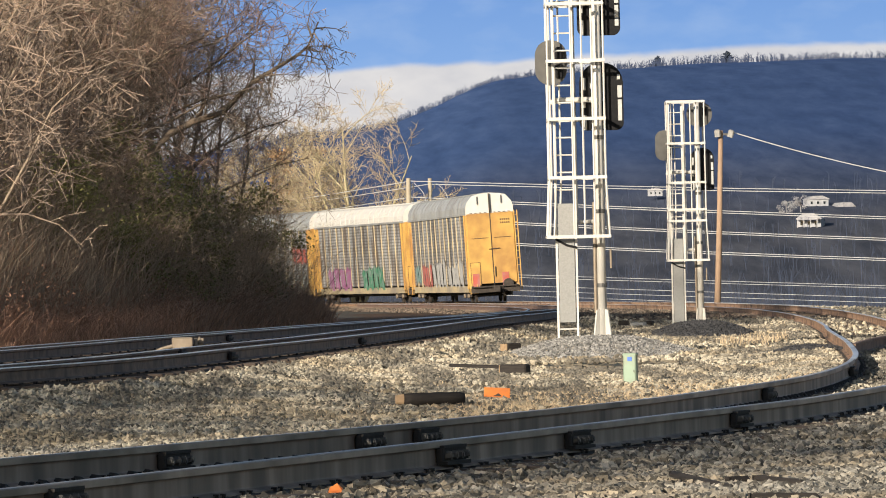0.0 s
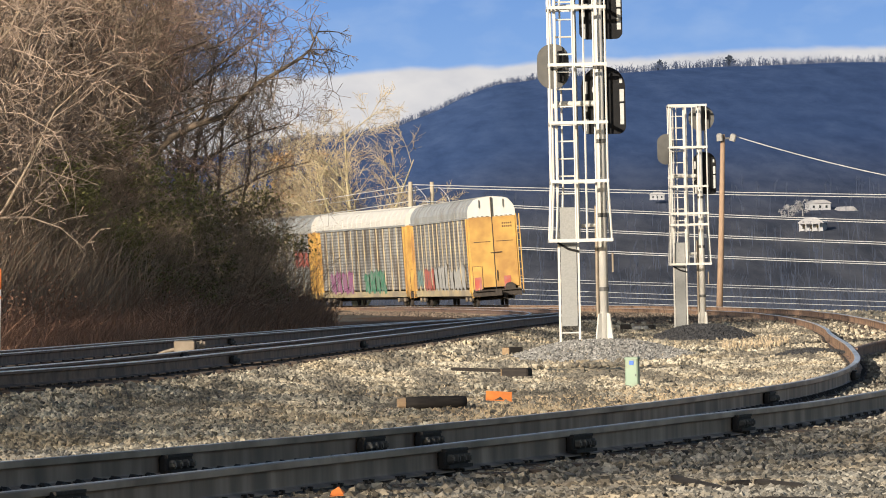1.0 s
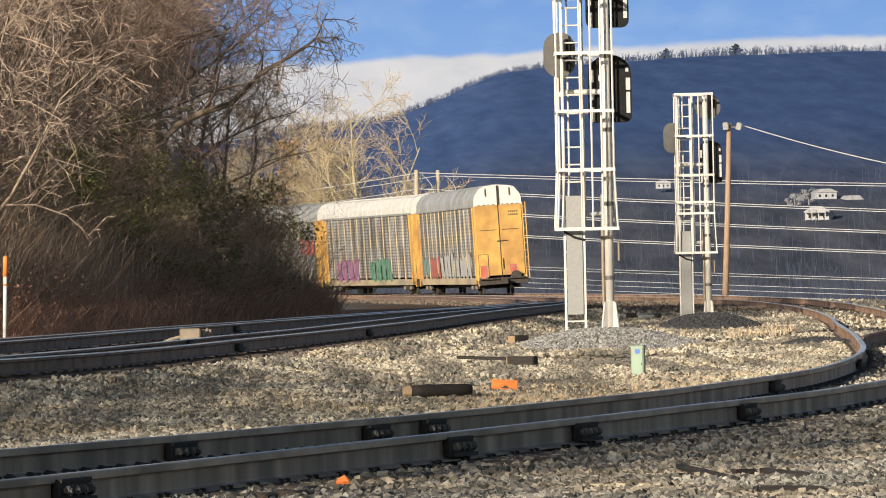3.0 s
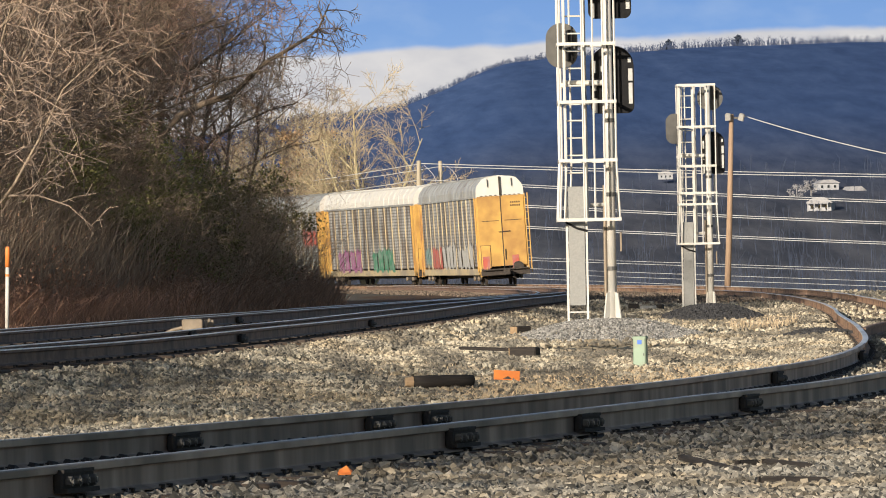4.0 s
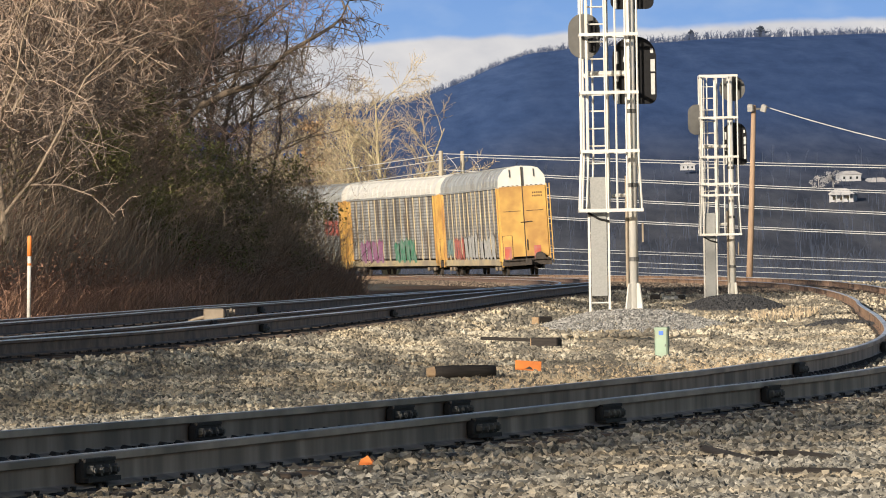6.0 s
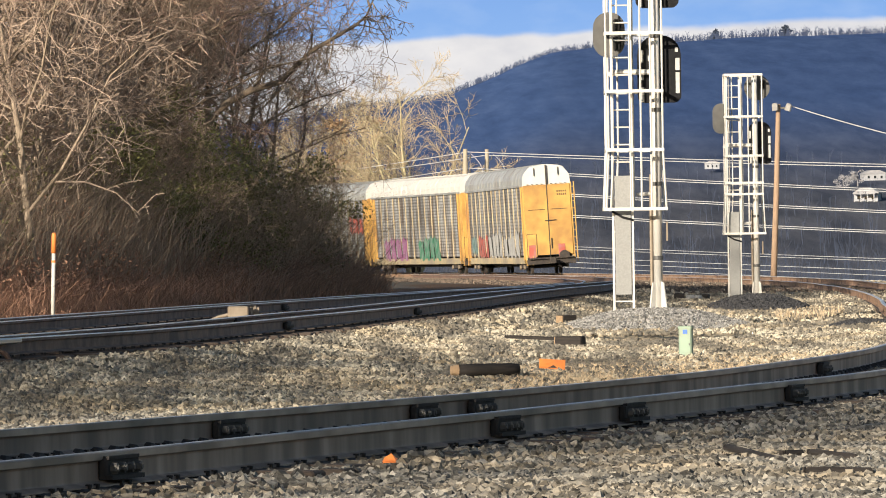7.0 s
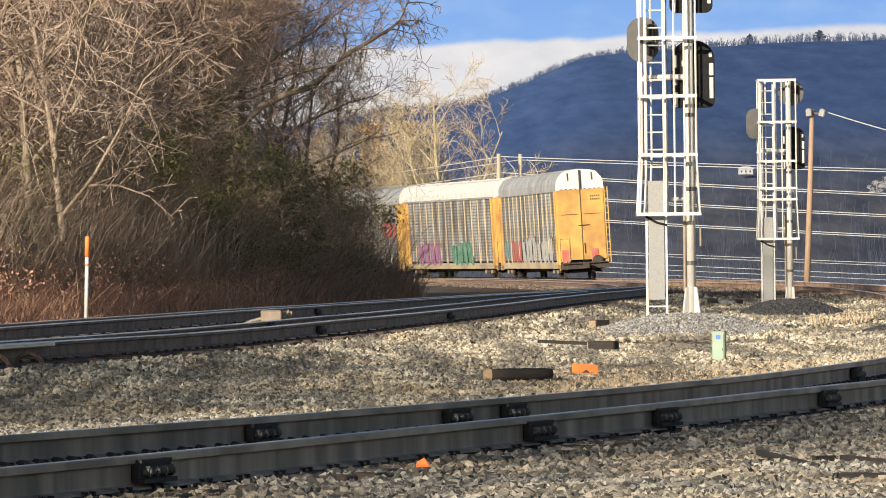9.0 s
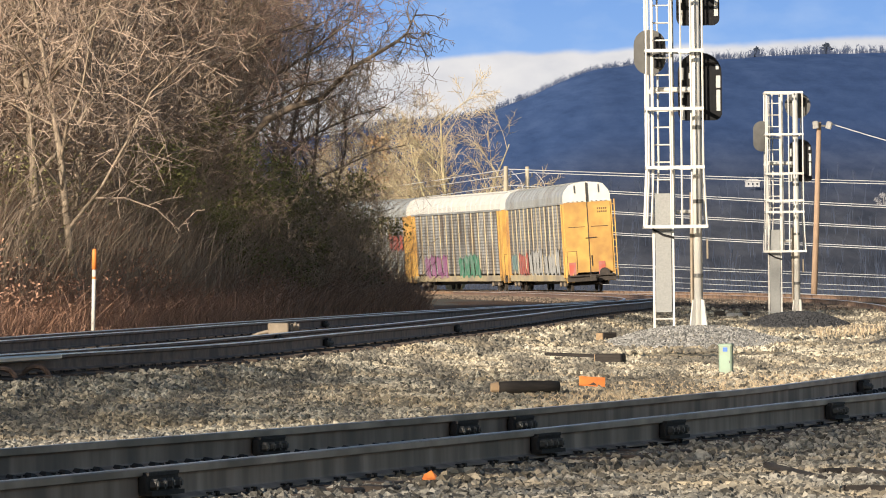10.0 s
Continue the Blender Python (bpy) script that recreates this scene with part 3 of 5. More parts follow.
def joint_bar(parent, frames, y, side):
    """A bolted splice bar pair on one rail."""
    near = frames is NEAR_F
    p, d, r = min(frames, key=lambda q: abs((q[0] + q[2] * rail_offset(q[0].y, side, near)).y - y))
    m = Matrix.Translation(p + r * rail_offset(p.y, side, near)) @ Matrix.Rotation(math.atan2(d.y, d.x), 4, "Z")
    b = Build()
    for s in (-1, 1):
        b.box((0, s * 0.045, -0.10), (0.66, 0.055, 0.10), cut=0.012)
        b.box((0, s * 0.065, -0.155), (0.66, 0.08, 0.025))
        b.box((0, s * 0.055, -0.048), (0.62, 0.05, 0.02))
    ob = part("joint_bar", b, M_PLATE, parent, "bolted dark steel splice bar")
    ob.matrix_basis = m @ Matrix.Diagonal((0.68, 1, 1, 1))
    for k in range(4):
        bb = Build()
        bb.tube([(0, -0.12, 0), (0, 0.12, 0)], 0.017, 6).tube([(0, -0.11, 0), (0, -0.072, 0)], 0.03, 6)
        bolt = part("bolt", bb, M_BACK, ob)
        bolt.location = (-0.24 + 0.16 * k, 0, -0.105)
    return ob


def make_track(name, label, frames, steel, y_parts, joints):
    root = thing(name, label, "railway track", kind="structure")
    rails = []
    near = frames is NEAR_F
    cut = next((i for i, q in enumerate(frames) if q[0].y > 68), 0) if near else 0
    for side in (-1, 1):
        first = frames[:cut + 1] if near else frames
        rl = part("rail", sweep(first, side * GAUGE_HALF, RAIL_WEB, side, near), steel, root)
        part("rail_head", sweep(first, side * GAUGE_HALF, RAIL_BIGHEAD if near else RAIL_HEAD, side, near), M_NEARHEAD if near else M_HEAD, rl, "worn running surface of the rail")
        rails.append(rl)
        if near:
            part("running_band", sweep(first, side * GAUGE_HALF + side * -0.004, RUN_BAND, side, near), M_BAND, rl, "dull polished band along the rail top")
            r2 = part("rail", sweep(frames[cut:], side * GAUGE_HALF, RAIL_WEB, side, True), M_RUST, root, "rust-brown rail round the bend")
            part("rail_head", sweep(frames[cut:], side * GAUGE_HALF, RAIL_HEAD, side, True), M_HEAD, r2)
    for y, side in joints:
        joint_bar(rails[0 if side < 0 else 1], frames, y, side)
    far = Build()
    rnd = random.Random(4)
    for i, (p, d, r) in enumerate(frames):
        turn = math.atan2(d.y, d.x) - math.pi / 2
        tilt = math.atan2(cant(p.y), 1.5) if frames is NEAR_F else 0
        m = Matrix.Translation((p.x, p.y, p.z - 0.206)) @ Matrix.Rotation(turn + rnd.uniform(-0.03, 0.03), 4, "Z") @ Matrix.Rotation(-tilt, 4, "Y")
        if p.y < y_parts[1] and p.y > y_parts[0]:
            t = new("rail_tie", TIE)
            wide = rail_offset(p.y, 1, near) - GAUGE_HALF
            t.parent, t.matrix_basis = root, m @ Matrix.Translation((rnd.uniform(-0.08, 0.08) + wide / 2, 0, rnd.uniform(-0.015, 0))) @ Matrix.Diagonal((1 + max(0.0, wide) / 2.5, 1, 1, 1))
            if p.y < 75 or i % 2 == 0:
                for side in (-1, 1):
                    off = rail_offset(p.y, side, near)
                    q = new("tie_plate", PLATE)
                    q.parent, q.matrix_basis = root, m @ Matrix.Translation((off, 0, 0.002))
                    if near and 29 < p.y < 74:
                        for half in (-0.14, 0.14):
                            c = new("rail_clip", CLIP[side])
                            c.parent, c.matrix_basis = root, m @ Matrix.Translation((off, half, 0.012)) @ Matrix.Rotation(rnd.uniform(-0.12, 0.12), 4, "Z")
        else:
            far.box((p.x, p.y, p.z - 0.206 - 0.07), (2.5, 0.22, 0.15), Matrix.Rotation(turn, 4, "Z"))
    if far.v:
        tagged(part("rail_tie", far, M_TIEFAR, root), "distant row of weathered ties in a sun-lightened colour", kind="stuff")
    return root


make_track("track_1", "single curved track with dark greasy steel rails on ballast", NEAR_F, M_NEARRAIL, (24, 170),
           [(37.96, -1), (41.5, -1), (42.7, -1), (54.4, -1), (66.2, -1), (31.3, 1), (37.6, 1), (40.8, 1), (45.6, 1)])
make_track("track_2", "raised track with shaded rusty-brown rails beside the bank", LEFT_F, M_RAIL, (55, 200), [(98, 1), (86, -1), (80, 1)])
make_track("track_3", "second raised track diverging along the bank", SIDE_F, M_RAIL, (60, 200), [(110, 1)])

# rails of a turnout that leave the bend to the right
fork = thing("turnout_rails", "short dark diverging turnout rails in the bend", "turnout", kind="structure")
for off in (0.0, 1.51):
    fork_f = line_frames(spline([(6.25 + off, 84.0, 0.262), (6.75 + off, 88.5, 0.262), (7.75 + off, 95.6, 0.262), (9.9 + off, 107, 0.262), (13.5 + off, 121, 0.25)], 0.8))
    fr = part("rail", sweep(fork_f, 0, RAIL_WEB, 1), M_RAIL, fork)
    part("rail_head", sweep(fork_f, 0, RAIL_HEAD, 1), M_RAIL, fr)


# ---- signal masts ----
def signal_head(parent, name, x, z, w, h, kind, z_lamps):
    """A target board with hooded lamps on its far side: a grey oval, or a black board arched at the top and clipped below."""
    ob = thing(name, "", "")
    ob.parent = parent
    ob.location = (x, 0.16, z)
    ring = []
    if kind == "oval":
        k = w * 0.47
        corners = ((w / 2 - k, h / 2 - k, 0, k), (-w / 2 + k, h / 2 - k, 90, k), (-w / 2 + k, -h / 2 + k, 180, k), (w / 2 - k, -h / 2 + k, 270, k))
    else:
        k, q = w * 0.46, w * 0.17
        corners = ((w / 2 - k, h / 2 - k, 0, k), (-w / 2 + k, h / 2 - k, 90, k), (-w / 2 + q, -h / 2 + q, 180, q), (w / 2 - q, -h / 2 + q, 270, q))
    for cx, cz, a0, kk in corners:
        ring += [(cx + kk * math.cos(radians(a0 + t)), cz + kk * math.sin(radians(a0 + t))) for t in range(0, 91, 15)]
    part("target_board", Build().prism(ring, -0.012, 0.012), M_BACK if kind == "oval" else M_BLACK, ob)
    for lz in z_lamps:
        b = Build()
        b.tube([(0, 0.02, lz), (0, 0.24, lz)], 0.105, 14)
        lamp = part("lamp_housing", b, M_BLACK, ob)
        part("lens", Build().tube([(0, 0.245, lz), (0, 0.25, lz)], 0.085, 14), M_LENS, lamp)
        hood = Build()
        arc = [radians(a) for a in range(-30, 211, 20)]
        pts = [((0.115 + t) * math.cos(a), y, lz + (0.115 + t) * math.sin(a)) for t in (0, 0.006) for y in (0.2, 0.42) for a in arc]
        n = len(arc)
        hood.poly(pts, [(j + q2 * n * 2, j + 1 + q2 * n * 2, n + j + 1 + q2 * n * 2, n + j + q2 * n * 2) for q2 in (0, 1) for j in range(n - 1)])
        part("hood", hood, M_BLACK, lamp)
        part("rear_cover", Build().box((0.14 if kind == "oval" else -0.06, -0.05, lz), (0.13, 0.10, 0.24), cut=0.02), M_BLACK, ob)
    if kind != "oval":
        for sx, z0, z1, ww in ((0.42, -0.02, 0.16, 0.10), (0.42, -0.36, -0.05, 0.09), (0.40, 0.25, 0.32, 0.07), (-0.40, 0.10, 0.28, 0.08), (-0.40, -0.16, -0.02, 0.08), (-0.38, -0.49, -0.27, 0.07), (-0.22, 0.12, 0.20, 0.07)):
            part("reflective_strip", Build().box((sx * w, -0.017, (z0 + z1) / 2 * h), (ww * w, 0.01, (z1 - z0) * h), cut=0.003), M_STRIP, ob, "pale grey strip on the board")
    return ob


def cage_ring(z, x0, x1, y0, y1, r=0.022):
    b = Build()
    for p, q in (((x0, y0), (x1, y0)), ((x1, y0), (x1, y1)), ((x1, y1), (x0, y1)), ((x0, y1), (x0, y0))):
        mid = ((p[0] + q[0]) / 2, (p[1] + q[1]) / 2, z)
        along = abs(p[0] - q[0]) > 0.01
        b.box(mid, (abs(p[0] - q[0]) + 2 * r if along else 2 * r, 2 * r if along else abs(p[1] - q[1]) - 2 * r - 0.004, 0.055))
    return b


def signal_mast(label, at, height, panel, cage, rings, rungs, heads, foot, ladder, arms):
    """Mast with foot gussets, ladder with climbing guard, safety cage, arms and signal heads."""
    root = thing("signal_mast", label, "railway signal", "signal masts beside the tracks", at=at)
    part("pole", Build().tube([(0, 0, 0.02), (0, 0, height)], [0.082, 0.074], 16), M_WHITE, root, smooth=True)
    part("base_plate", Build().box((0, 0, 0.02), (foot * 1.3, foot * 1.1, 0.04), cut=0.01), M_WHITE, root)
    for a in range(4):
        g = Build().prism([(0.07, 0.03), (foot * 0.6, 0.03), (foot * 0.6, 0.10), (0.14, 0.50), (0.07, 0.52)], -0.012, 0.012)
        ob = part("gusset", g, M_WHITE, root)
        ob.matrix_basis = Matrix.Rotation(radians(45 + 90 * a), 4, "Z")
    for k in range(4):
        z = 0.9 + k * 1.3
        part("clamp", Build().tube([(0, 0, z), (0, 0, z + 0.07)], 0.096, 14), M_BACK, root)
    part("conduit", Build().tube([(-0.11, -0.04, 0.45), (-0.11, -0.04, 0.9), (-0.105, -0.02, 2.4)], 0.03, 8), M_TAN, root, "rust-streaked conduit on the pole")
    lx0, lx1 = ladder
    y_l = -0.28
    lad = thing("ladder", "", "")
    lad.parent = root
    for x in (lx0, lx1):
        part("stile", Build().box((x, y_l, height / 2 - 0.05), (0.04, 0.05, height + 0.1)), M_WHITE, lad)
    z = 0.18
    while z < height - 0.1:
        part("rung", Build().tube([(lx0, y_l, z), (lx1, y_l, z)], 0.015, 6), M_WHITE, lad)
        z += rungs
    part("climbing_guard", Build().box(((lx0 + lx1) / 2, y_l - 0.05, (panel[0] + panel[1]) / 2), (lx1 - lx0 - 0.06, 0.012, panel[1] - panel[0]), cut=0.004), M_PANEL, lad, "grey perforated sheet over the rungs")
    part("hanging_cable", Build().tube([(lx0 - 0.02, y_l - 0.07, panel[1] - 0.62), ((lx0 + lx1) / 2, y_l - 0.08, panel[1] - 0.73), (lx1 + 0.02, y_l - 0.07, panel[1] - 0.78)], 0.02, 6), M_BLACK, root, "dark cable looped across the guard")
    part("tag_plate", Build().box((0.17, 0, 1.4), (0.035, 0.03, 0.34), cut=0.006), M_TAN, root)
    part("bracket", Build().tube([(-0.36, -0.1, 2.05), (-0.12, -0.02, 2.06)], 0.035, 8), M_WHITE, root)
    cg = thing("safety_cage", "", "")
    cg.parent = root
    x0, x1 = cage
    for i, z in enumerate(rings):
        w = 0.10 if i == 0 else 0.0
        part("cage_ring", cage_ring(z, x0 - w * 0.5, x1 + w * 0.5, -0.55, 0.42), M_WHITE, cg)
    zt, zb = rings[-1], rings[0]
    flare = rings[1]
    for x, y in ((x0, -0.55), (x0 + (x1 - x0) * 0.42, -0.55), (x1, -0.55), (x0, 0.42), (x0 + (x1 - x0) * 0.5, 0.42), (x1, 0.42), (x0 + 0.12, -0.1), (x1 - 0.2, -0.4), (x0 + 0.22, 0.42), (x0 + 0.60, -0.55), (x0 + 0.05, 0.2)):
        sx = -0.05 if x < -0.5 else (0.05 if x > -0.05 else 0.0)
        part("cage_bar", Build().tube([(x + sx, y, zb), (x, y, flare), (x, y, zt)], 0.019, 6), M_WHITE, cg)
    for z, xa in arms:
        part("arm", Build().tube([(xa, 0.0, z), (0.06, 0.0, z)], 0.05, 10).tube([(xa, 0, z - 0.03), (xa, 0.28, z - 0.03)], 0.04, 8), M_WHITE, root)
    for h in heads:
        signal_head(root, "signal_head", *h)
    return root


signal_mast("tall white steel signal mast with ladder, cage and black heads", pose(3.04, 100.0, 0.28, 0, 0, 0), 7.6, (0.30, 2.38), (-0.88, 0.10),
            [1.795, 2.83, 3.855, 4.87, 5.87, 6.85, 7.5], 0.305,
            [(-0.80, 4.87, 0.56, 0.79, "oval", (0.15, -0.15)), (0.075, 4.255, 0.77, 1.19, "board", (0.36, 0.0, -0.36)), (0.055, 5.92, 0.76, 1.18, "board", (0.36, 0.0, -0.36))],
            0.34, (-0.78, -0.44), [(4.2, -0.80), (5.9, -0.75)])
signal_mast("white steel signal mast with caged ladder, standing on dark gravel", pose(7.16, 150.0, 0.0, 0, 0, 0), 5.98, (0.15, 2.35), (-0.80, 0.17),
            [1.78, 2.815, 3.11, 3.82, 4.85, 5.95], 0.305,
            [(-0.87, 4.82, 0.46, 0.80, "oval", (0.15, -0.15)), (0.13, 4.17, 0.62, 1.12, "board", (0.3, 0.0, -0.3)), (0.08, 5.62, 0.68, 0.66, "oval", (0.1,))],
            0.30, (-0.75, -0.42), [(4.1, -0.8)])


# ---- autorack train ----
def autorack(at, roof, tint):
    """An enclosed vehicle-carrying freight car, 27.4 m long; its rear end is at the origin, y runs forward."""
    L, W, ZE, ZT = 26.9, 2.52, 4.70, 5.80
    root = thing("autorack_car", tint, "freight car", "cars of the train", at=at)
    part("side_sill", Build().box((-W / 2 + 0.05, L / 2, 0.78), (0.12, L, 0.34)).box((W / 2 - 0.05, L / 2, 0.78), (0.12, L, 0.34)), M_RACKPOST, root)
    part("underframe", Build().box((0, L / 2, 0.80), (2.4, L - 1.0, 0.30)).box((0, L / 2, 0.55), (0.5, L - 6, 0.3)), M_UNDER, root)
    # curved roof with standing seams
    prof = [(-W / 2, ZE), (-W / 2 + 0.01, ZE + 0.38), (-W / 2 + 0.09, ZE + 0.62), (-W / 2 + 0.36, ZE + 0.95), (-W / 2 + 0.62, ZT - 0.07), (0, ZT), (W / 2 - 0.62, ZT - 0.07), (W / 2 - 0.36, ZE + 0.95), (W / 2 - 0.09, ZE + 0.62), (W / 2 - 0.01, ZE + 0.38), (W / 2, ZE)]
    part("roof", Build().prism(prof, 0.10, L - 0.10), roof, root, "curved roof sheets")
    for k in range(1, 19):
        y = k * L / 19
        rib = Build()
        pts = [Vector((x * 1.004, y, z + 0.012)) for x, z in prof]
        rib.tube(pts, 0.014, 4)
        part("roof_seam", rib, roof, root)
    for ya, yb in ((-0.02, 0.16), (L - 0.16, L + 0.02)):
        part("roof_end", Build().prism([(x * 1.005, z) for x, z in prof], ya, yb), M_ROOFWHITE, root, "white arched roof end")
    # side panels with posts between
    bays = 13
    y0, y1 = 1.0, L - 1.0
    step = (y1 - y0) / bays
    for sx in (-1, 1):
        pan = Build().box((0, 0, 0), (0.03, step - 0.10, ZE - 0.98 - 0.1), cut=0.006).mesh("side_panel", M_RACK)
        for k in range(bays):
            ob = new("side_panel", pan)
            ob.parent, ob.location = root, (sx * (W / 2 - 0.06), y0 + (k + 0.5) * step, (ZE + 0.98) / 2)
        post = Build().box((0, 0, 0), (0.09, 0.10, ZE - 0.95), cut=0.01).mesh("side_post", M_RACKPOST)
        for k in range(1, bays):
            ob = new("side_post", post)
            ob.parent, ob.location = root, (sx * (W / 2 - 0.045), y0 + k * step, (ZE + 0.95) / 2)
        for y in (0.5, L - 0.5):
            part("end_post", Build().box((sx * (W / 2 - 0.05), y, (ZE + 0.62) / 2), (0.12, 0.9, ZE - 0.62), cut=0.015).box((sx * (W / 2 + 0.02), y + 0.35, (ZE + 0.8) / 2), (0.06, 0.09, ZE - 0.8)).box((sx * (W / 2 + 0.02), y - 0.35, (ZE + 0.8) / 2), (0.06, 0.09, ZE - 0.8)), M_YELLOW, root)
        part("eave_rail", Build().box((sx * (W / 2 - 0.02), L / 2, ZE + 0.02), (0.10, L - 0.05, 0.12), cut=0.01), M_ROOF, root)
    # end doors in two leaves, ladder and hand rails at the corner
    for y, s in ((-0.04, -1), (L + 0.04, 1)):
        for sx in (-1, 1):
            leaf = Build().box((sx * 0.62, y, (ZE + 0.95) / 2 + 0.05), (1.22, 0.06, ZE - 1.0), cut=0.012)
            d = part("end_door", leaf, M_YELLOW, root)
            part("door_seam", Build().box((sx * 0.60, y + s * 0.036, 3.42), (0.9, 0.02, 0.03)), M_UNDER, d)
        part("door_gap", Build().box((0, y + s * 0.034, 3.25), (0.05, 0.03, 4.9), cut=0.01), M_UNDER, root, "dark locking bar between the leaves")
        part("lock_handle", Build().tube([(-0.18, y + s * 0.07, 2.82), (0.42, y + s * 0.07, 2.84)], 0.025, 6), M_UNDER, root)
        part("lock_handle", Build().tube([(0.1, y + s * 0.07, 1.35), (0.1, y + s * 0.07, 1.9)], 0.03, 6), M_UNDER, root)
        part("roof_seal", Build().box((0, y + s * 0.01, ZE + 0.55), (0.06, 0.2, 1.0)), M_UNDER, root)
        for bx in (-0.85, 0.85):
            part("roof_bracket", Build().box((bx * 0.75, y - s * 0.0, ZT - 0.38), (0.025, 0.16, 0.4)), M_BACK, root)
        for k in range(9):
            xx = -1.0 + k * 0.25
            if abs(xx) > 0.1:
                part("reporting_mark", Build().box((xx, y + s * 0.045, ZE + 0.06), (0.13, 0.01, 0.035)), M_BACK, root, "illegible dark lettering")
        for k in range(5):
            for zz in (0.35, 0.52):
                part("reporting_mark", Build().box((0.55 + 0.11 * k, y + s * 0.036, ZE - zz), (0.06, 0.01, 0.09)), M_UNDER, root, "illegible dark lettering")
        part("door_hatch", Build().box((-0.95, y + s * 0.034, 1.55), (0.5, 0.02, 1.2), cut=0.006), M_YELLOW, root)
        part("door_hatch_rim", Build().box((-0.69, y + s * 0.04, 1.55), (0.02, 0.02, 1.2)).box((-0.95, y + s * 0.04, 2.15), (0.5, 0.02, 0.02)).box((-1.2, y + s * 0.04, 1.55), (0.02, 0.02, 1.2)), M_UNDER, root)
        part("end_platform", Build().box((0, y + s * 0.28, 0.86), (2.4, 0.55, 0.07)).box((0, y + s * 0.35, 0.68), (2.6, 0.06, 0.25)), M_UNDER, root)
        part("coupler", Build().box((0, y + s * 0.55, 0.72), (0.24, 0.9, 0.22), cut=0.03).box((0, y + s * 0.95, 0.72), (0.36, 0.3, 0.3), cut=0.05), M_UNDER, root)
        part("air_hose", Build().tube([(0.3, y + s * 0.5, 0.75), (0.38, y + s * 0.6, 0.5), (0.45, y + s * 0.7, 0.35), (0.3, y + s * 0.8, 0.45)], 0.03, 6), M_UNDER, root)
        part("brake_wheel", Build().tube([(0.72, y + s * 0.16, 0.95), (0.72, y + s * 0.22, 0.95)], 0.28, 14), M_UNDER, root)
        lad = Build()
        for xx in (W / 2 + 0.02, W / 2 + 0.34 - 0.16):
            lad.box((xx, y + s * 0.05, 2.7), (0.05, 0.05, 4.2))
        for k in range(11):
            lad.box((W / 2 + 0.1, y + s * 0.05, 0.75 + 0.38 * k), (0.2, 0.03, 0.03))
        part("corner_ladder", lad, M_YELLOW, root)
        part("corner_steps", Build().box((W / 2 - 0.15, y + s * 0.1, 0.55), (0.4, 0.2, 0.03)).box((W / 2 + 0.03, y + s * 0.1, 0.75), (0.04, 0.06, 0.5)).box((W / 2 - 0.33, y + s * 0.1, 0.75), (0.04, 0.06, 0.5)), M_YELLOW, root)
        part("corner_steps", Build().box((-W / 2 + 0.15, y + s * 0.1, 0.55), (0.4, 0.2, 0.03)).box((-W / 2 - 0.02, y + s * 0.1, 0.75), (0.04, 0.06, 0.5)).box((-W / 2 + 0.33, y + s * 0.1, 0.75), (0.04, 0.06, 0.5)), M_YELLOW, root)
    # two trucks
    for yc in (2.9, L - 2.9):
        tr = part("truck", Build().box((-1.05, yc, 0.5), (0.14, 2.2, 0.26), cut=0.03).box((1.05, yc, 0.5), (0.14, 2.2, 0.26), cut=0.03).box((0, yc, 0.55), (2.2, 0.4, 0.25)), M_UNDER, root)
        for dy in (-0.85, 0.85):
            for sx in (-1, 1):
                part("wheel", Build().tube([(sx * 0.70, yc + dy, 0.38), (sx * 0.82, yc + dy, 0.38)], 0.38, 18), M_UNDER, tr)
                part("bearing_cap", Build().tube([(sx * 1.10, yc + dy, 0.42), (sx * 1.20, yc + dy, 0.42)], 0.12, 10), M_TAN, tr)
            part("axle", Build().tube([(-1.1, yc + dy, 0.4), (1.1, yc + dy, 0.4)], 0.07, 8), M_UNDER, tr)
    return root


M_RACKPOST = mat("dull_yellow_post", (0.46, 0.36, 0.20), (0.34, 0.29, 0.20), 3, 0.6, 0, 0, 0.2, dirt=(0.26, 0.22, 0.17), dirt_scale=0.7)


def tag_on(car, y, z, w, h, colour, seed):
    """Spray-painted loops and blocks on the car's left side."""
    rnd = random.Random(seed)
    n = 4
    for k in range(n):
        b = Build()
        yy = y + (k - (n - 1) / 2) * w / n + rnd.uniform(-0.1, 0.1)
        hh = h * rnd.uniform(0.75, 1.0)
        ww = w / n * rnd.uniform(0.75, 1.05)
        lean = rnd.uniform(-0.15, 0.35) * ww
        pts = []
        for a, bb in ((-0.5, 0), (-0.15, -0.05), (0.1, 0.12), (0.5, 0.02), (0.42, 0.45), (0.6, 0.8), (0.2, 1.0), (-0.1, 0.84), (-0.45, 0.96), (-0.38, 0.5)):
            pts.append((-1.272, yy + a * ww + lean * bb, z + bb * hh))
        b.poly(pts, [tuple(range(len(pts)))])
        part("graffiti", b, M_GRAF[colour], car, "%s spray-painted tag" % colour)


def at_y(y):
    i = min(range(len(NEAR_F)), key=lambda k: abs(NEAR_F[k][0].y - y))
    return NEAR_F[i][0]


def place_car(rear, length=26.9):
    """The pose of a car whose rear stands at that y of the track, chord along the bend, leaning into it."""
    a = at_y(rear)
    b2 = next(q for q, d, r in NEAR_F if q.y > rear and (q - a).length >= length)
    turn = math.atan2(b2.y - a.y, b2.x - a.x) - math.pi / 2
    return Matrix.Translation((a.x, a.y, 0.27)) @ Matrix.Rotation(turn, 4, "Z") @ Matrix.Rotation(radians(-2.8), 4, "Y"), b2


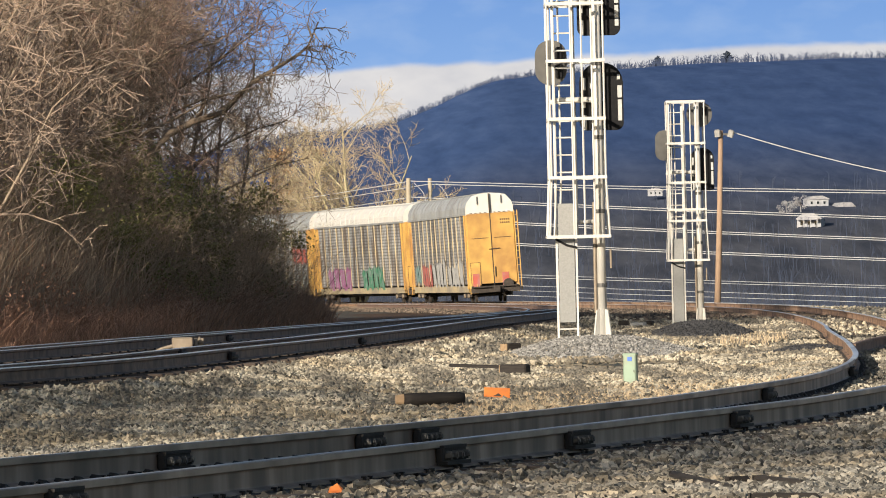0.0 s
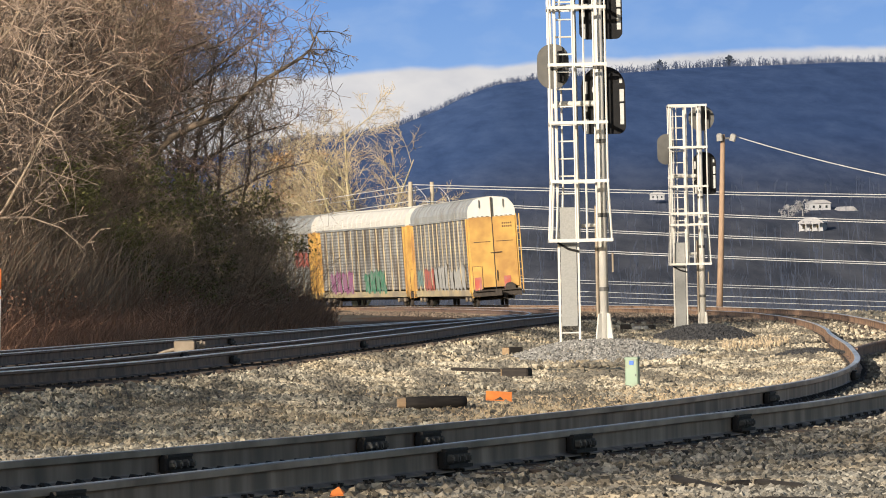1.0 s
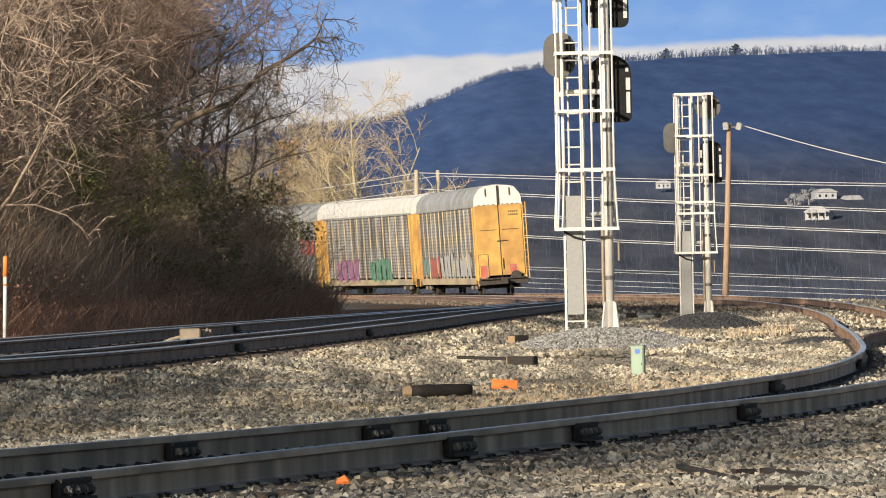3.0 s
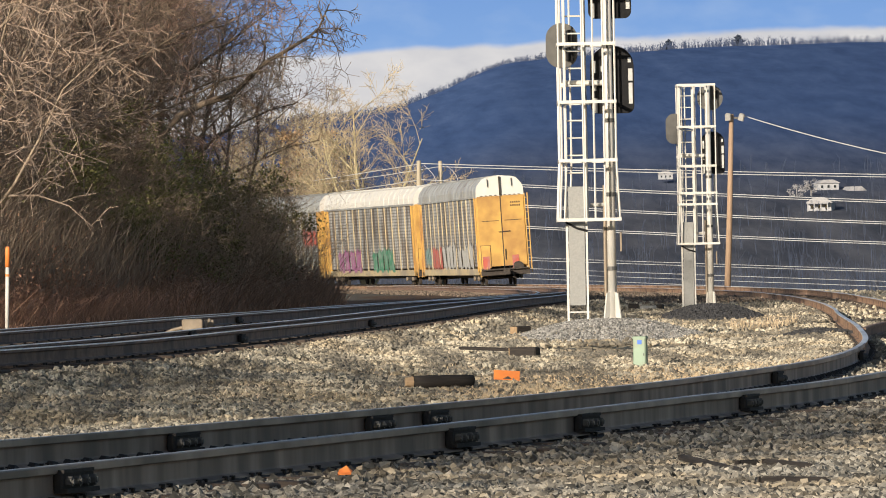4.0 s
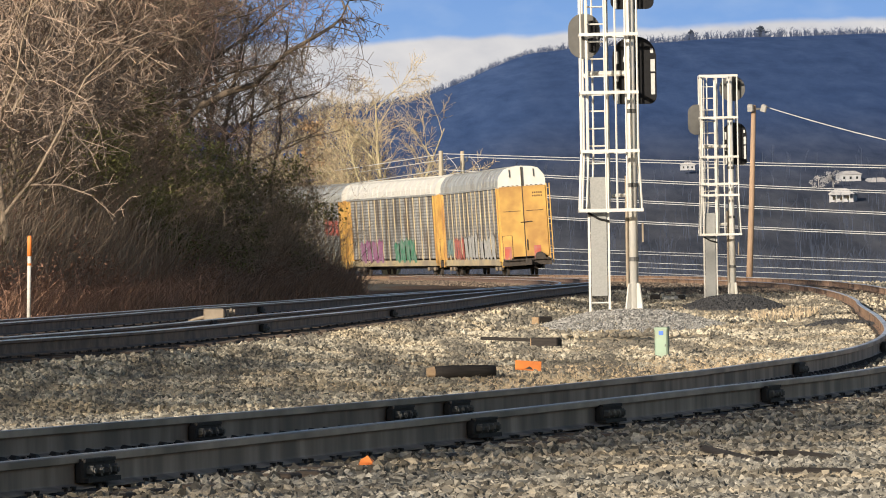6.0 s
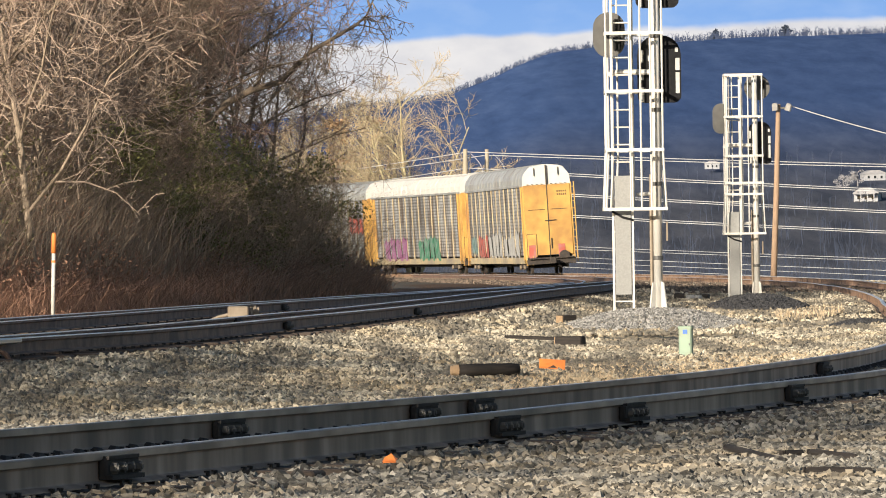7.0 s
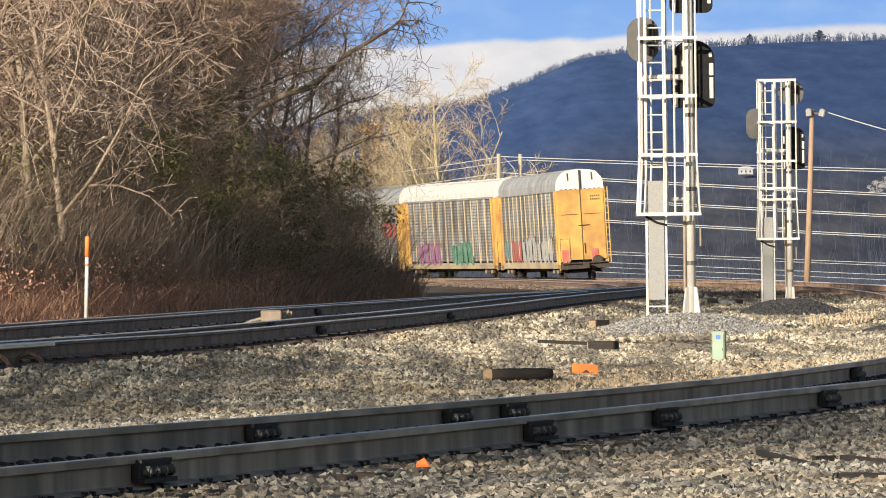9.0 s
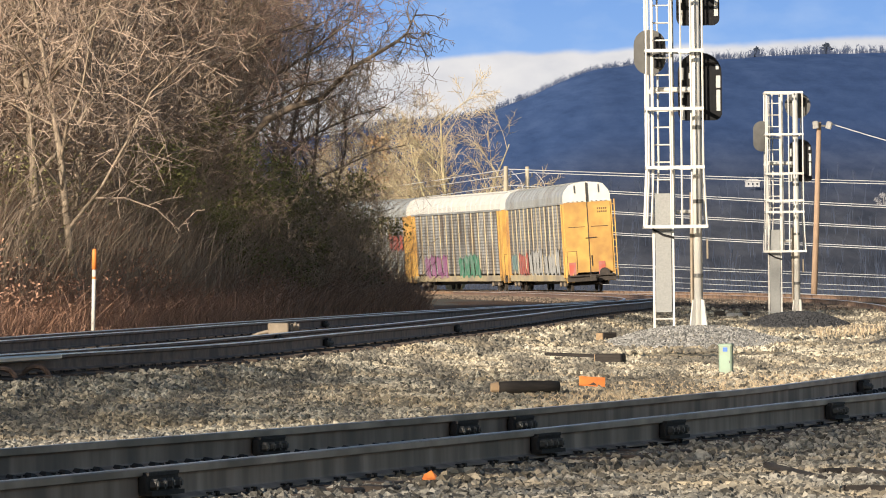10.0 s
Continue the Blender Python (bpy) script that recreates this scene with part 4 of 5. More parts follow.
CARS = []
rear = 299.4
for text in ("yellow autorack with grey slotted sides, graffiti and closed end doors", "autorack with white roof, yellow posts and bright graffiti tags", "autorack half hidden behind the brush on the bend", "autorack far round the bend behind the trees"):
    m, front = place_car(rear)
    CARS.append(autorack(m, M_ROOFWHITE if "white roof" in text else M_ROOF, text))
    rear = at_y(front.y).y + 1.3
tag_on(CARS[0], 6.0, 0.95, 6.5, 1.5, "white", 1)
tag_on(CARS[0], 13.2, 0.95, 6.0, 1.55, "white", 2)
tag_on(CARS[0], 19.0, 0.95, 4.6, 1.5, "red", 3)
tag_on(CARS[0], 23.4, 1.2, 2.6, 1.2, "teal", 4)
tag_on(CARS[1], 9.5, 0.85, 6.4, 1.5, "green", 5)
tag_on(CARS[1], 19.5, 0.85, 7.0, 1.5, "magenta", 6)
tag_on(CARS[2], 3.0, 2.6, 3.4, 1.2, "red", 7)
for gx0 in (-0.95, 0.62):
    part("graffiti", Build().box((gx0, -0.09, 1.22), (0.36, 0.01, 0.7), cut=0.003), M_GRAF["red"], CARS[0], "red spray-painted patch")


# ---- poles and wires ----
def utility_pole(label, at, height, r0, material, arms=(), lights=False):
    root = thing("utility_pole", label, "utility pole", "poles beyond the track", at=at)
    part("shaft", Build().tube([(0, 0, -0.5), (0.02, 0, height * 0.5), (0, 0, height)], [r0, r0 * 0.85, r0 * 0.68], 12), material, root, smooth=True)
    for z, s in arms:
        part("insulator", Build().tube([(s * 0.12, 0, z - 0.1), (s * 0.3, 0, z), (s * 0.3, 0, z + 0.22)], [0.03, 0.04, 0.06], 8), M_BACK, root)
    if lights:
        part("bracket", Build().box((0.13, 0, height - 0.15), (0.62, 0.08, 0.08)), M_BACK, root)
        for sx in (-0.14, 0.40):
            part("floodlight", Build().box((sx, -0.16, height - 0.12), (0.24, 0.24, 0.31), Matrix.Rotation(radians(14 if sx > 0 else -6), 4, "Y"), cut=0.05), M_BACKLIT, root, "dull tan floodlight head")
    return root


utility_pole("weathered brown wooden pole with floodlights", pose(11.63, 230, -0.3, 0, 2.4, 0), 7.55, 0.135, M_POLE, lights=True)
utility_pole("pale wooden power pole behind the track", pose(-1.21, 347, 0.3, 0, 0.9, 0), 7.5, 0.19, M_POLE2, ((6.9, 1), (6.0, 1), (4.8, 1)))
utility_pole("pale wooden power pole behind the track", pose(0.24, 349, 0.3, 0, -0.2, 0), 7.5, 0.17, M_POLE2, ((6.9, 1), (6.0, 1), (4.8, 1)))


def wire(label, a, b2, sag, r):
    a, b2 = Vector(a), Vector(b2)
    pts = [a.lerp(b2, t) - Vector((0, 0, sag * 4 * t * (1 - t))) for t in [k / 24 for k in range(25)]]
    ob = part("wire", Build().tube(pts, r, 5), M_WIRE)
    return tagged(ob, label, "wire", "overhead wires")


for z0, z1 in ((7.62, 5.95), (6.64, 4.05), (5.42, 2.68), (4.12, 1.48)):
    for k, dz in enumerate((0.0, -0.18)):
        wire("bare overhead power wire between poles", (-0.95 + k * 1.1, 347 + k * 2, z0 + dz), (42 + k, 348, z1 + dz), 0.12, 0.024)
        wire("bare overhead power wire between poles", (-42, 500, z0 - 0.9 + dz), (-0.95 + k * 1.1, 347 + k * 2, z0 + dz), 0.6, 0.024)
for z0, z1 in ((1.93, 0.56), (1.73, 0.39), (1.13, -0.31), (0.77, -0.69), (0.39, -1.1)):
    fall = (z1 - z0) / 25.7
    wire("thin valley wire in front of the woods", (-30, 420, z0 - 36.9 * fall), (58, 420, z1 + 25.4 * fall), 0.1, 0.019)
wire("cable sagging from the floodlight pole", (12.33, 230, 7.2), (24, 230, 4.45), 0.3, 0.022)
for k, (x, y0) in enumerate(((-0.75, 346.9), (0.62, 348.9))):
    drop = [(x, y0, 7.5), (x + 0.55, y0, 6.9), (x + 0.75, y0, 6.0), (x + 0.7, y0, 4.9), (x + 0.45, y0, 3.6)]
    tagged(part("cable", Build().tube(spline(drop, 0.3), 0.016, 5), M_WIRE), "slack jumper cable beside a power pole", "cable", "overhead wires")


# ---- loose things beside the track ----
def lying_timber(name, label, at, size, end_material, tilt=0.0):
    root = thing(name, label, "timber", at=at)
    part("timber_body", Build().box((0, 0, size[2] / 2), size, Matrix.Rotation(tilt, 4, "X"), cut=0.018), M_CREO, root)
    part("cut_end", Build().box((-size[0] / 2 - 0.004, 0, size[2] / 2), (0.012, size[1] * 0.9, size[2] * 0.86)), end_material, root, "pale sawn end")
    return root


def ground_at(x, y):
    return float(ground_z(x, y))


log = thing("log", "short dark round timber lying in dry grass", "timber", at=pose(0.02, 64.6, ground_at(0.02, 64.6) + 0.095, 0, 0, 12))
part("log_body", Build().tube([(-0.34 + k * 0.1, 0.006 * math.sin(k * 2.1), 0.004 * math.cos(k * 3)) for k in range(8)], [0.062, 0.072, 0.071, 0.073, 0.071, 0.072, 0.070, 0.062], 14), M_CREO, log, smooth=True)
part("cut_end", Build().tube([(-0.43, 0, 0), (-0.345, 0, 0)], [0.05, 0.066], 12), M_CUT, log, "split pale end of the log")
lying_timber("broken_plank", "narrow dark plank lying towards the mound", pose(0.72, 84.5, ground_at(0.72, 84.5) + 0.08, 0, 3, -8), (0.86, 0.12, 0.05), M_CREO)
lying_timber("tie_offcut", "square tie offcut with a tan sawn end", pose(1.24, 83.5, ground_at(1.24, 83.5) + 0.045, 0, 0, -24), (0.42, 0.2, 0.125), M_CUT)
lying_timber("tie_offcut", "square tie offcut with a pale end, beside the gravel mound", pose(1.48, 104, ground_at(1.48, 104) + 0.03, 0, 0, 40), (0.34, 0.2, 0.15), M_CUT)
for k, (x, y, s, c) in enumerate(((5.35, 157, 0.22, M_CREO), (5.62, 156, 0.16, M_CONC), (5.86, 156.5, 0.15, M_CONC), (6.1, 157.5, 0.18, M_CREO))):
    b = Build().box((0, 0, s * 0.4), (s * 1.3, s, s * 0.8), cut=0.02)
    ob = part("concrete_block" if c is M_CONC else "timber_block", b, c)
    tagged(ob, "small pale concrete block on the ballast" if c is M_CONC else "small dark timber block on the ballast", "block", "blocks beyond the mast")
    ob.matrix_basis = pose(x, y, ground_at(x, y), 0, 0, 25 * k)

bd = thing("orange_board", "fallen orange sign board lying on straw", "sign board", at=pose(0.78, 67.5, ground_at(0.78, 67.5) + 0.04, -52, 4, 0))
part("board", Build().box((0, 0, 0.09), (0.31, 0.012, 0.17), cut=0.004), M_ORANGE, bd)
part("torn_patch", Build().poly([(-0.05, -0.009, 0.008), (0.06, -0.009, 0.008), (0.035, -0.009, 0.045), (0.012, -0.009, 0.065), (-0.02, -0.009, 0.03)], [(0, 1, 2, 3, 4)]), M_TIE, bd, "torn lower edge")

pd = thing("cable_pedestal", "pale green cable pedestal with a blue sticker", "utility box", at=pose(2.66, 75.7, ground_at(2.66, 75.7) - 0.02, 0, 0, -14))
part("housing", Build().box((0, 0, 0.215), (0.175, 0.14, 0.43), cut=0.016), M_GREENBOX, pd)
part("cap", Build().box((0, 0, 0.425), (0.187, 0.152, 0.035), cut=0.012), M_GREENBOX, pd)
part("sticker", Build().box((0.004, -0.0735, 0.365), (0.06, 0.004, 0.055)), M_BLUE, pd, "blue square sticker")
part("latch", Build().box((0.06, -0.073, 0.2), (0.012, 0.008, 0.03)), M_BACK, pd)

mk = thing("marker_post", "slim white marker post with an orange top", "marker post", at=pose(-7.38, 97, 0.22, 0, 1.6, 0))
part("post", Build().tube([(0, 0, 0), (0, 0, 1.22)], 0.034, 10), M_MARKWHITE, mk, smooth=True)
part("orange_sleeve", Build().tube([(0, 0, 1.22), (0, 0, 1.53), (0, 0, 1.57)], [0.042, 0.042, 0.03], 10), M_ORANGE, mk, "bright orange sleeve", smooth=True)
part("warning_band", Build().tube([(0, 0, 1.06), (0, 0, 1.10)], 0.038, 10), M_ORANGE, mk)

sw = thing("switch_machine", "tan electric switch machine between two tracks", "switch machine", at=pose(-4.1, 95, 0.29, 0, 0, 4))
part("machine_case", Build().box((-0.03, 0, 0.11), (0.34, 0.5, 0.22), cut=0.02), M_TAN, sw)
part("motor", Build().tube([(0.17, 0, 0.12), (0.32, 0, 0.12)], 0.085, 12).tube([(0.24, 0, 0.12), (0.27, 0, 0.12)], 0.105, 12), M_TAN, sw)
part("base_plate", Build().box((0, 0, -0.03), (0.62, 0.6, 0.06)), M_UNDER, sw)
part("throw_rod", Build().tube([(-0.2, 0, 0.08), (-0.36, 0, 0.04), (-0.5, 0, -0.02)], 0.03, 8), M_TAN, sw)
part("lug", Build().box((0.2, -0.2, 0.1), (0.04, 0.06, 0.2)), M_BLACK, sw)

# rail anchors and a guard rail by the turnout
gr = thing("guard_rail", "short worn guard rail bolted beside the running rail", "guard rail")


def beside_left(y, off):
    return float(np.interp(y, _left_np[:, 1], _left_np[:, 0])) + off


part("bar", Build().tube([(beside_left(y, 0.87), y, 0.44) for y in (52, 54, 56, 58, 60, 62.3)], 0.035, 6), M_HEAD, gr)
for k in range(6):
    y = 54.6 + k * 1.25
    x = beside_left(y, 1.0)
    part("brace", Build().tube([(x - 0.13 + 0.15 * (1 - math.cos(t)), y - 0.05, 0.22 + 0.14 * math.sin(t)) for t in np.linspace(0.2, 2.9, 8)], 0.028, 6), M_RAIL, gr, "curved dark spring brace")

for k, (x, y, l, turn) in enumerate(((1.66, 35.2, 1.8, -81), (2.12, 34.9, 0.7, -70), (1.89, 35.2, 0.16, 30), (2.0, 32.4, 0.4, -15))):
    lying_timber("split_timber", "dark splintered timber half buried in ballast", pose(x, y, ground_at(x, y) + 0.03, 4, 1, turn), (l, 0.05, 0.035), M_CREO)
rag = part("orange_scrap", Build().poly([(-0.07, 0, 0), (0.07, -0.02, 0.005), (0.08, 0.05, 0.02), (0.02, 0.07, 0.06), (-0.05, 0.05, 0.03)], [(0, 1, 2, 3, 4)]).poly([(-0.07, 0, -0.01), (0.07, -0.02, -0.005), (0.02, 0.07, 0.05)], [(2, 1, 0)]), M_ORANGE)
tagged(rag, "crumpled orange scrap on the ballast", "litter").matrix_basis = pose(-0.58, 33.6, 0.09) @ Matrix.Diagonal((0.6, 0.8, 0.8, 1))

cb = part("concrete_slab", Build().box((0, 0, 0.25), (1.6, 0.5, 0.5), cut=0.03), M_CONC)
tagged(cb, "pale concrete slab at the outside of the bend", "slab").matrix_basis = pose(15.6, 172, -0.25, 0, 0, 5)


# ---- stones ----
def stones(name, label, material, n, sample, size, seed, sink=0.25, blocky=False):
    """Crushed stone as one mesh of many sharp six-cornered lumps."""
    rs = np.random.RandomState(seed)
    x, y = sample(rs, n)
    n = len(x)
    s = size[0] + (size[1] - size[0]) * rs.rand(n) ** 1.6
    if blocky:
        base = np.array([(a, b, c) for c in (-1, 1) for b in (-1, 1) for a in (-1, 1)], float)
        f = np.array([(0, 2, 3, 1), (4, 5, 7, 6), (0, 1, 5, 4), (2, 6, 7, 3), (0, 4, 6, 2), (1, 3, 7, 5)])
        v = base[None] * (0.5 + 0.5 * rs.rand(n, 8, 3))
    else:
        base = np.array([(1, 0.3, 0), (-0.2, 1, 0.1), (-1, -0.3, 0), (0.25, -1, -0.1), (0.15, 0.1, 1), (-0.1, -0.1, -1)], float)
        f = np.array([(0, 1, 4), (1, 2, 4), (2, 3, 4), (3, 0, 4), (1, 0, 5), (2, 1, 5), (3, 2, 5), (0, 3, 5)])
        v = base[None] * 1.1 + 0.16 * rs.randn(n, 6, 3)
    v = v * (np.array([1, 0.9, 0.8]) * (0.75 + 0.5 * rs.rand(n, 1, 3)))
    q = rs.randn(n, 4)
    q /= np.linalg.norm(q, axis=1)[:, None]
    w, a, b, c = q.T
    R = np.stack([1 - 2 * (b * b + c * c), 2 * (a * b - c * w), 2 * (a * c + b * w), 2 * (a * b + c * w), 1 - 2 * (a * a + c * c), 2 * (b * c - a * w), 2 * (a * c - b * w), 2 * (b * c + a * w), 1 - 2 * (a * a + b * b)], -1).reshape(n, 3, 3)
    v = np.einsum("nij,nkj->nki", R, v) * (s / 2)[:, None, None]
    z = ground_z(x, y) + s * (0.5 - sink) * 0.6
    v += np.stack([x, y, z], -1)[:, None]
    faces = (f[None] + (np.arange(n) * len(base))[:, None, None]).reshape(-1, f.shape[1])
    me = bpy.data.meshes.new(name)
    me.from_pydata(v.reshape(-1, 3).tolist(), [], faces.tolist())
    me.materials.append(material)
    return tagged(new(name, me), label, "stones", kind="stuff")


def rs_thin(x, y):
    """Uneven thinning between the rails, where the ties lie bare."""
    return 0.5 + 0.5 * wob(x, y, 3.1, 7.0)


def clear_of_rails(x, y):
    dn, dl = side_of(_near_np, x, y), side_of(_left_np, x, y)
    outer = np.interp(y, (29, 34, 38, 41, 44, 48, 53, 62, 72), (1.28, 1.13, 1.0, 0.84, 0.66, 0.57, 0.57, 0.66, 0.755)) * np.sqrt(1 + np.interp(y, (30, 38, 46, 60, 80), (0.38, 0.37, 0.30, 0.13, 0.07)) ** 2)
    inner = GAUGE_HALF * outer / np.interp(y, (29, 34, 38, 41, 44, 48, 53, 62, 72), (1.28, 1.13, 1.0, 0.84, 0.66, 0.57, 0.57, 0.66, 0.755))
    ok = (np.abs(dn - outer) > 0.15) & (np.abs(dn + inner) > 0.15) & ((dn < -inner) | (dn > outer) | (rs_thin(x, y) > 0.55)) & (np.abs(np.abs(dl) - GAUGE_HALF) > 0.14) & (dl > 1.5)
    for cx, cy, rx, ry in ((2.95, 98.5, 1.55, 5.0), (6.1, 127.5, 1.05, 4.5), (6.1, 92, 0.65, 2.1)):
        ok &= ((x - cx) / rx) ** 2 + ((y - cy) / ry) ** 2 > 1
    return ok


def fan(y0, y1):
    def sample(rs, n):
        y = y0 + (y1 - y0) * rs.rand(n) ** 1.15
        x = (rs.rand(n) * 0.184 - 0.098) * y
        ok = clear_of_rails(x, y) & ((side_of(_near_np, x, y) < 0) | (side_of(_near_np, x, y) > 2.3) | (y > 52) | (rs.rand(n) < 0.5))
        # thinner where dry grass has grown over
        dn, dl = side_of(_near_np, x, y), side_of(_left_np, x, y)
        grassy = smooth01((-2.0 - dn) / 0.8) * smooth01((dl - 3.6) / 1.5) * smooth01(0.45 + 0.5 * wob(x, y, 0.5) + 0.35 * wob(x, y, 1.3, 2.0))
        ok &= rs.rand(n) > 0.8 * grassy
        ok &= ~((x > 0.2) & (dn < -1.3) & (y > 52) & (y < 71) & (rs.rand(n) < 0.72))
        ok &= ~((wob(x * 0.4, y * 0.22, 1.0, 4.0) > 0.62) & (dl > 3.4) & (dn < -2.2) & (rs.rand(n) < 0.8))
        return x[ok], y[ok]
    return sample


def heap(cx, cy, rx, ry):
    def sample(rs, n):
        a, r = rs.rand(n) * 2 * math.pi, np.sqrt(rs.rand(n))
        return cx + rx * r * np.cos(a), cy + ry * r * np.sin(a)
    return sample


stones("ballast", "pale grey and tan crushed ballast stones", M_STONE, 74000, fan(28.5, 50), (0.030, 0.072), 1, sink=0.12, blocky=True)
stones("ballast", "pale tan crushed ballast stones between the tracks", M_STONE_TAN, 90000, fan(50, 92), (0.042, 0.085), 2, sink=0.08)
stones("ballast", "tan ballast stones round the masts", M_STONE_TAN, 42000, fan(88, 170), (0.06, 0.11), 7, sink=0.1)
stones("ballast", "coarse ballast round the far bend", M_STONE_TAN, 4000, fan(165, 235), (0.08, 0.15), 6)
def far_bed(rs, n):
    y = 178 + 140 * rs.rand(n)
    x = np.interp(y, _near_np[:, 1], _near_np[:, 0]) + 1.6 - 10.5 * rs.rand(n)
    return x, y


stones("ballast", "grimy brown ballast under the far tracks", M_STONE_DIRTY, 16000, far_bed, (0.08, 0.16), 8, sink=0.2)
stones("gravel_heap", "heap of grey crushed stone round the signal mast", M_STONE_GREY, 9000, heap(2.95, 98.5, 1.6, 5.2), (0.04, 0.085), 3)
stones("gravel_heap", "heap of black crushed stone round the signal mast", M_STONE_DARK, 6000, heap(6.1, 127.5, 1.1, 4.6), (0.05, 0.11), 4)
stones("gravel_heap", "low dark strip of cinders beside the rail", M_STONE_DARK, 3000, heap(6.1, 92, 0.68, 2.2), (0.03, 0.06), 5)


# ---- dry grass ----
def blades(name, label, material, xs, ys, h, seed, width=0.006, lean=0.5, z0=None):
    rs = np.random.RandomState(seed)
    n = len(xs)
    z = ground_z(xs, ys) if z0 is None else z0
    hh = h * (0.4 + 0.9 * rs.rand(n))
    a = rs.rand(n) * 2 * math.pi
    dx, dy = np.cos(a) * hh * lean * rs.rand(n), np.sin(a) * hh * lean * rs.rand(n)
    w = width * (0.6 + 0.8 * rs.rand(n))
    p = np.zeros((n, 5, 3))
    for k, (t, side, kw) in enumerate(((0, -1, 1), (0, 1, 1), (0.55, -1, 0.7), (0.55, 1, 0.7), (1, 0, 0))):
        p[:, k, 0] = xs + dx * t * t + side * w * kw
        p[:, k, 1] = ys + dy * t * t
        p[:, k, 2] = z + hh * t * (1 - 0.15 * t)
    o = np.arange(n)[:, None] * 5
    quads = (np.array([0, 1, 3, 2]) + o).tolist()
    tris = (np.array([2, 3, 4]) + o).tolist()
    me = bpy.data.meshes.new(name)
    me.from_pydata(p.reshape(-1, 3).tolist(), [], quads + tris)
    me.materials.append(material)
    return tagged(new(name, me), label, "dry grass", kind="stuff")


rs = np.random.RandomState(9)
n = 42000
gy = 56 + 120 * rs.rand(n) ** 1.5
gx = (rs.rand(n) * 0.15 - 0.06) * gy
gdn, gdl = side_of(_near_np, gx, gy), side_of(_left_np, gx, gy)
keep = (gdn < -1.9) & (gdl > 3.2) & (rs.rand(n) < 0.25 + 0.6 * wob(gx, gy, 0.5) + 0.4 * wob(gx, gy, 1.3, 2.0) + 0.75 * np.exp(-((gy - 62) / 5) ** 2))
blades("dry_grass", "short straw-coloured dead grass on ballast", M_GRASS, gx[keep], gy[keep], 0.045, 10, 0.007, 1.2)
n = 15000
gy = 52 + 20 * rs.rand(n)
gx = 5.5 * rs.rand(n)
keep = (side_of(_near_np, gx, gy) < -1.25) & (rs.rand(n) < 0.65 + 0.5 * wob(gx, gy, 0.8))
blades("dry_grass", "flattened straw-coloured grass beside the rail", M_GRASS, gx[keep], gy[keep], 0.05, 12, 0.008, 1.6)
n = 260
gy = 104 + 10 * rs.rand(n)
gx = gy * (0.051 + 0.012 * rs.rand(n))
blades("dry_grass", "taller tan weed stalks by the dark gravel", M_GRASS, gx, gy, 0.20, 11, 0.006, 0.6)


# ---- bare trees and brush ----
def grow(rnd, wood, twigs, p, d, length, r, level, top, droop, fine=0.0045):
    """A limb with its side limbs; thick ones go to wood, fine ones to twigs."""
    seg = (4, 4, 3, 2, 1)[level]
    pts, q, dd = [p], p.copy(), d.copy()
    for k in range(seg):
        dd = (dd + Vector((rnd.gauss(0, 1), rnd.gauss(0, 1), rnd.gauss(0, 1))) * (0.10 + 0.07 * level) + Vector((0, 0, 0.10 - droop * level))).normalized()
        q = q + dd * (length / seg)
        pts.append(q.copy())
    radii = [max(fine, r * (1 - 0.72 * k / seg)) for k in range(seg + 1)]
    (wood if level < 2 else twigs).tube(pts, radii, (8, 6, 4, 3, 3)[level], cap=False)
    if level >= top:
        return
    count = (9, 7, 5, 4)[level]
    for k in range(count):
        t = (0.28 + 0.7 * (k + rnd.random()) / count) if level == 0 else (0.15 + 0.85 * (k + rnd.random()) / count)
        i = min(seg - 1, int(t * seg))
        o = pts[i].lerp(pts[i + 1], t * seg - i)
        axis = (pts[i + 1] - pts[i]).normalized()
        side = axis.cross(Vector((rnd.gauss(0, 1), rnd.gauss(0, 1), rnd.gauss(0, 0.5)))).normalized()
        nd = (axis * rnd.uniform(0.35, 0.9) + side * rnd.uniform(0.6, 1.0)).normalized()
        grow(rnd, wood, twigs, o, nd, length * rnd.uniform(0.38, 0.62) * (1.1 - 0.35 * t), max(0.006, radii[i] * rnd.uniform(0.4, 0.6)), level + 1, top, droop, fine)


def bare_tree(seed, height, r0, label, bark, fine, group, at, lean=(0, 0), top=4, droop=0.05, stems=1, thin=0.0045):
    rnd = random.Random(seed)
    wood, twigs = Build(), Build()
    for k in range(stems):
        d = Vector((lean[0] + (rnd.uniform(-0.35, 0.35) if stems > 1 else 0), lean[1] + (rnd.uniform(-0.2, 0.2) if stems > 1 else 0), 1)).normalized()
        grow(rnd, wood, twigs, Vector((0.12 * k * rnd.uniform(-1, 1), 0.1 * k, -0.3)), d, height * (1 - 0.12 * k), r0 * (1 - 0.2 * k), 0, top, droop, thin)
    root = thing("tree", label, "tree", group, at=at)
    part("trunk", wood, bark, root, smooth=True)
    part("crown", twigs, fine, root)
    return root


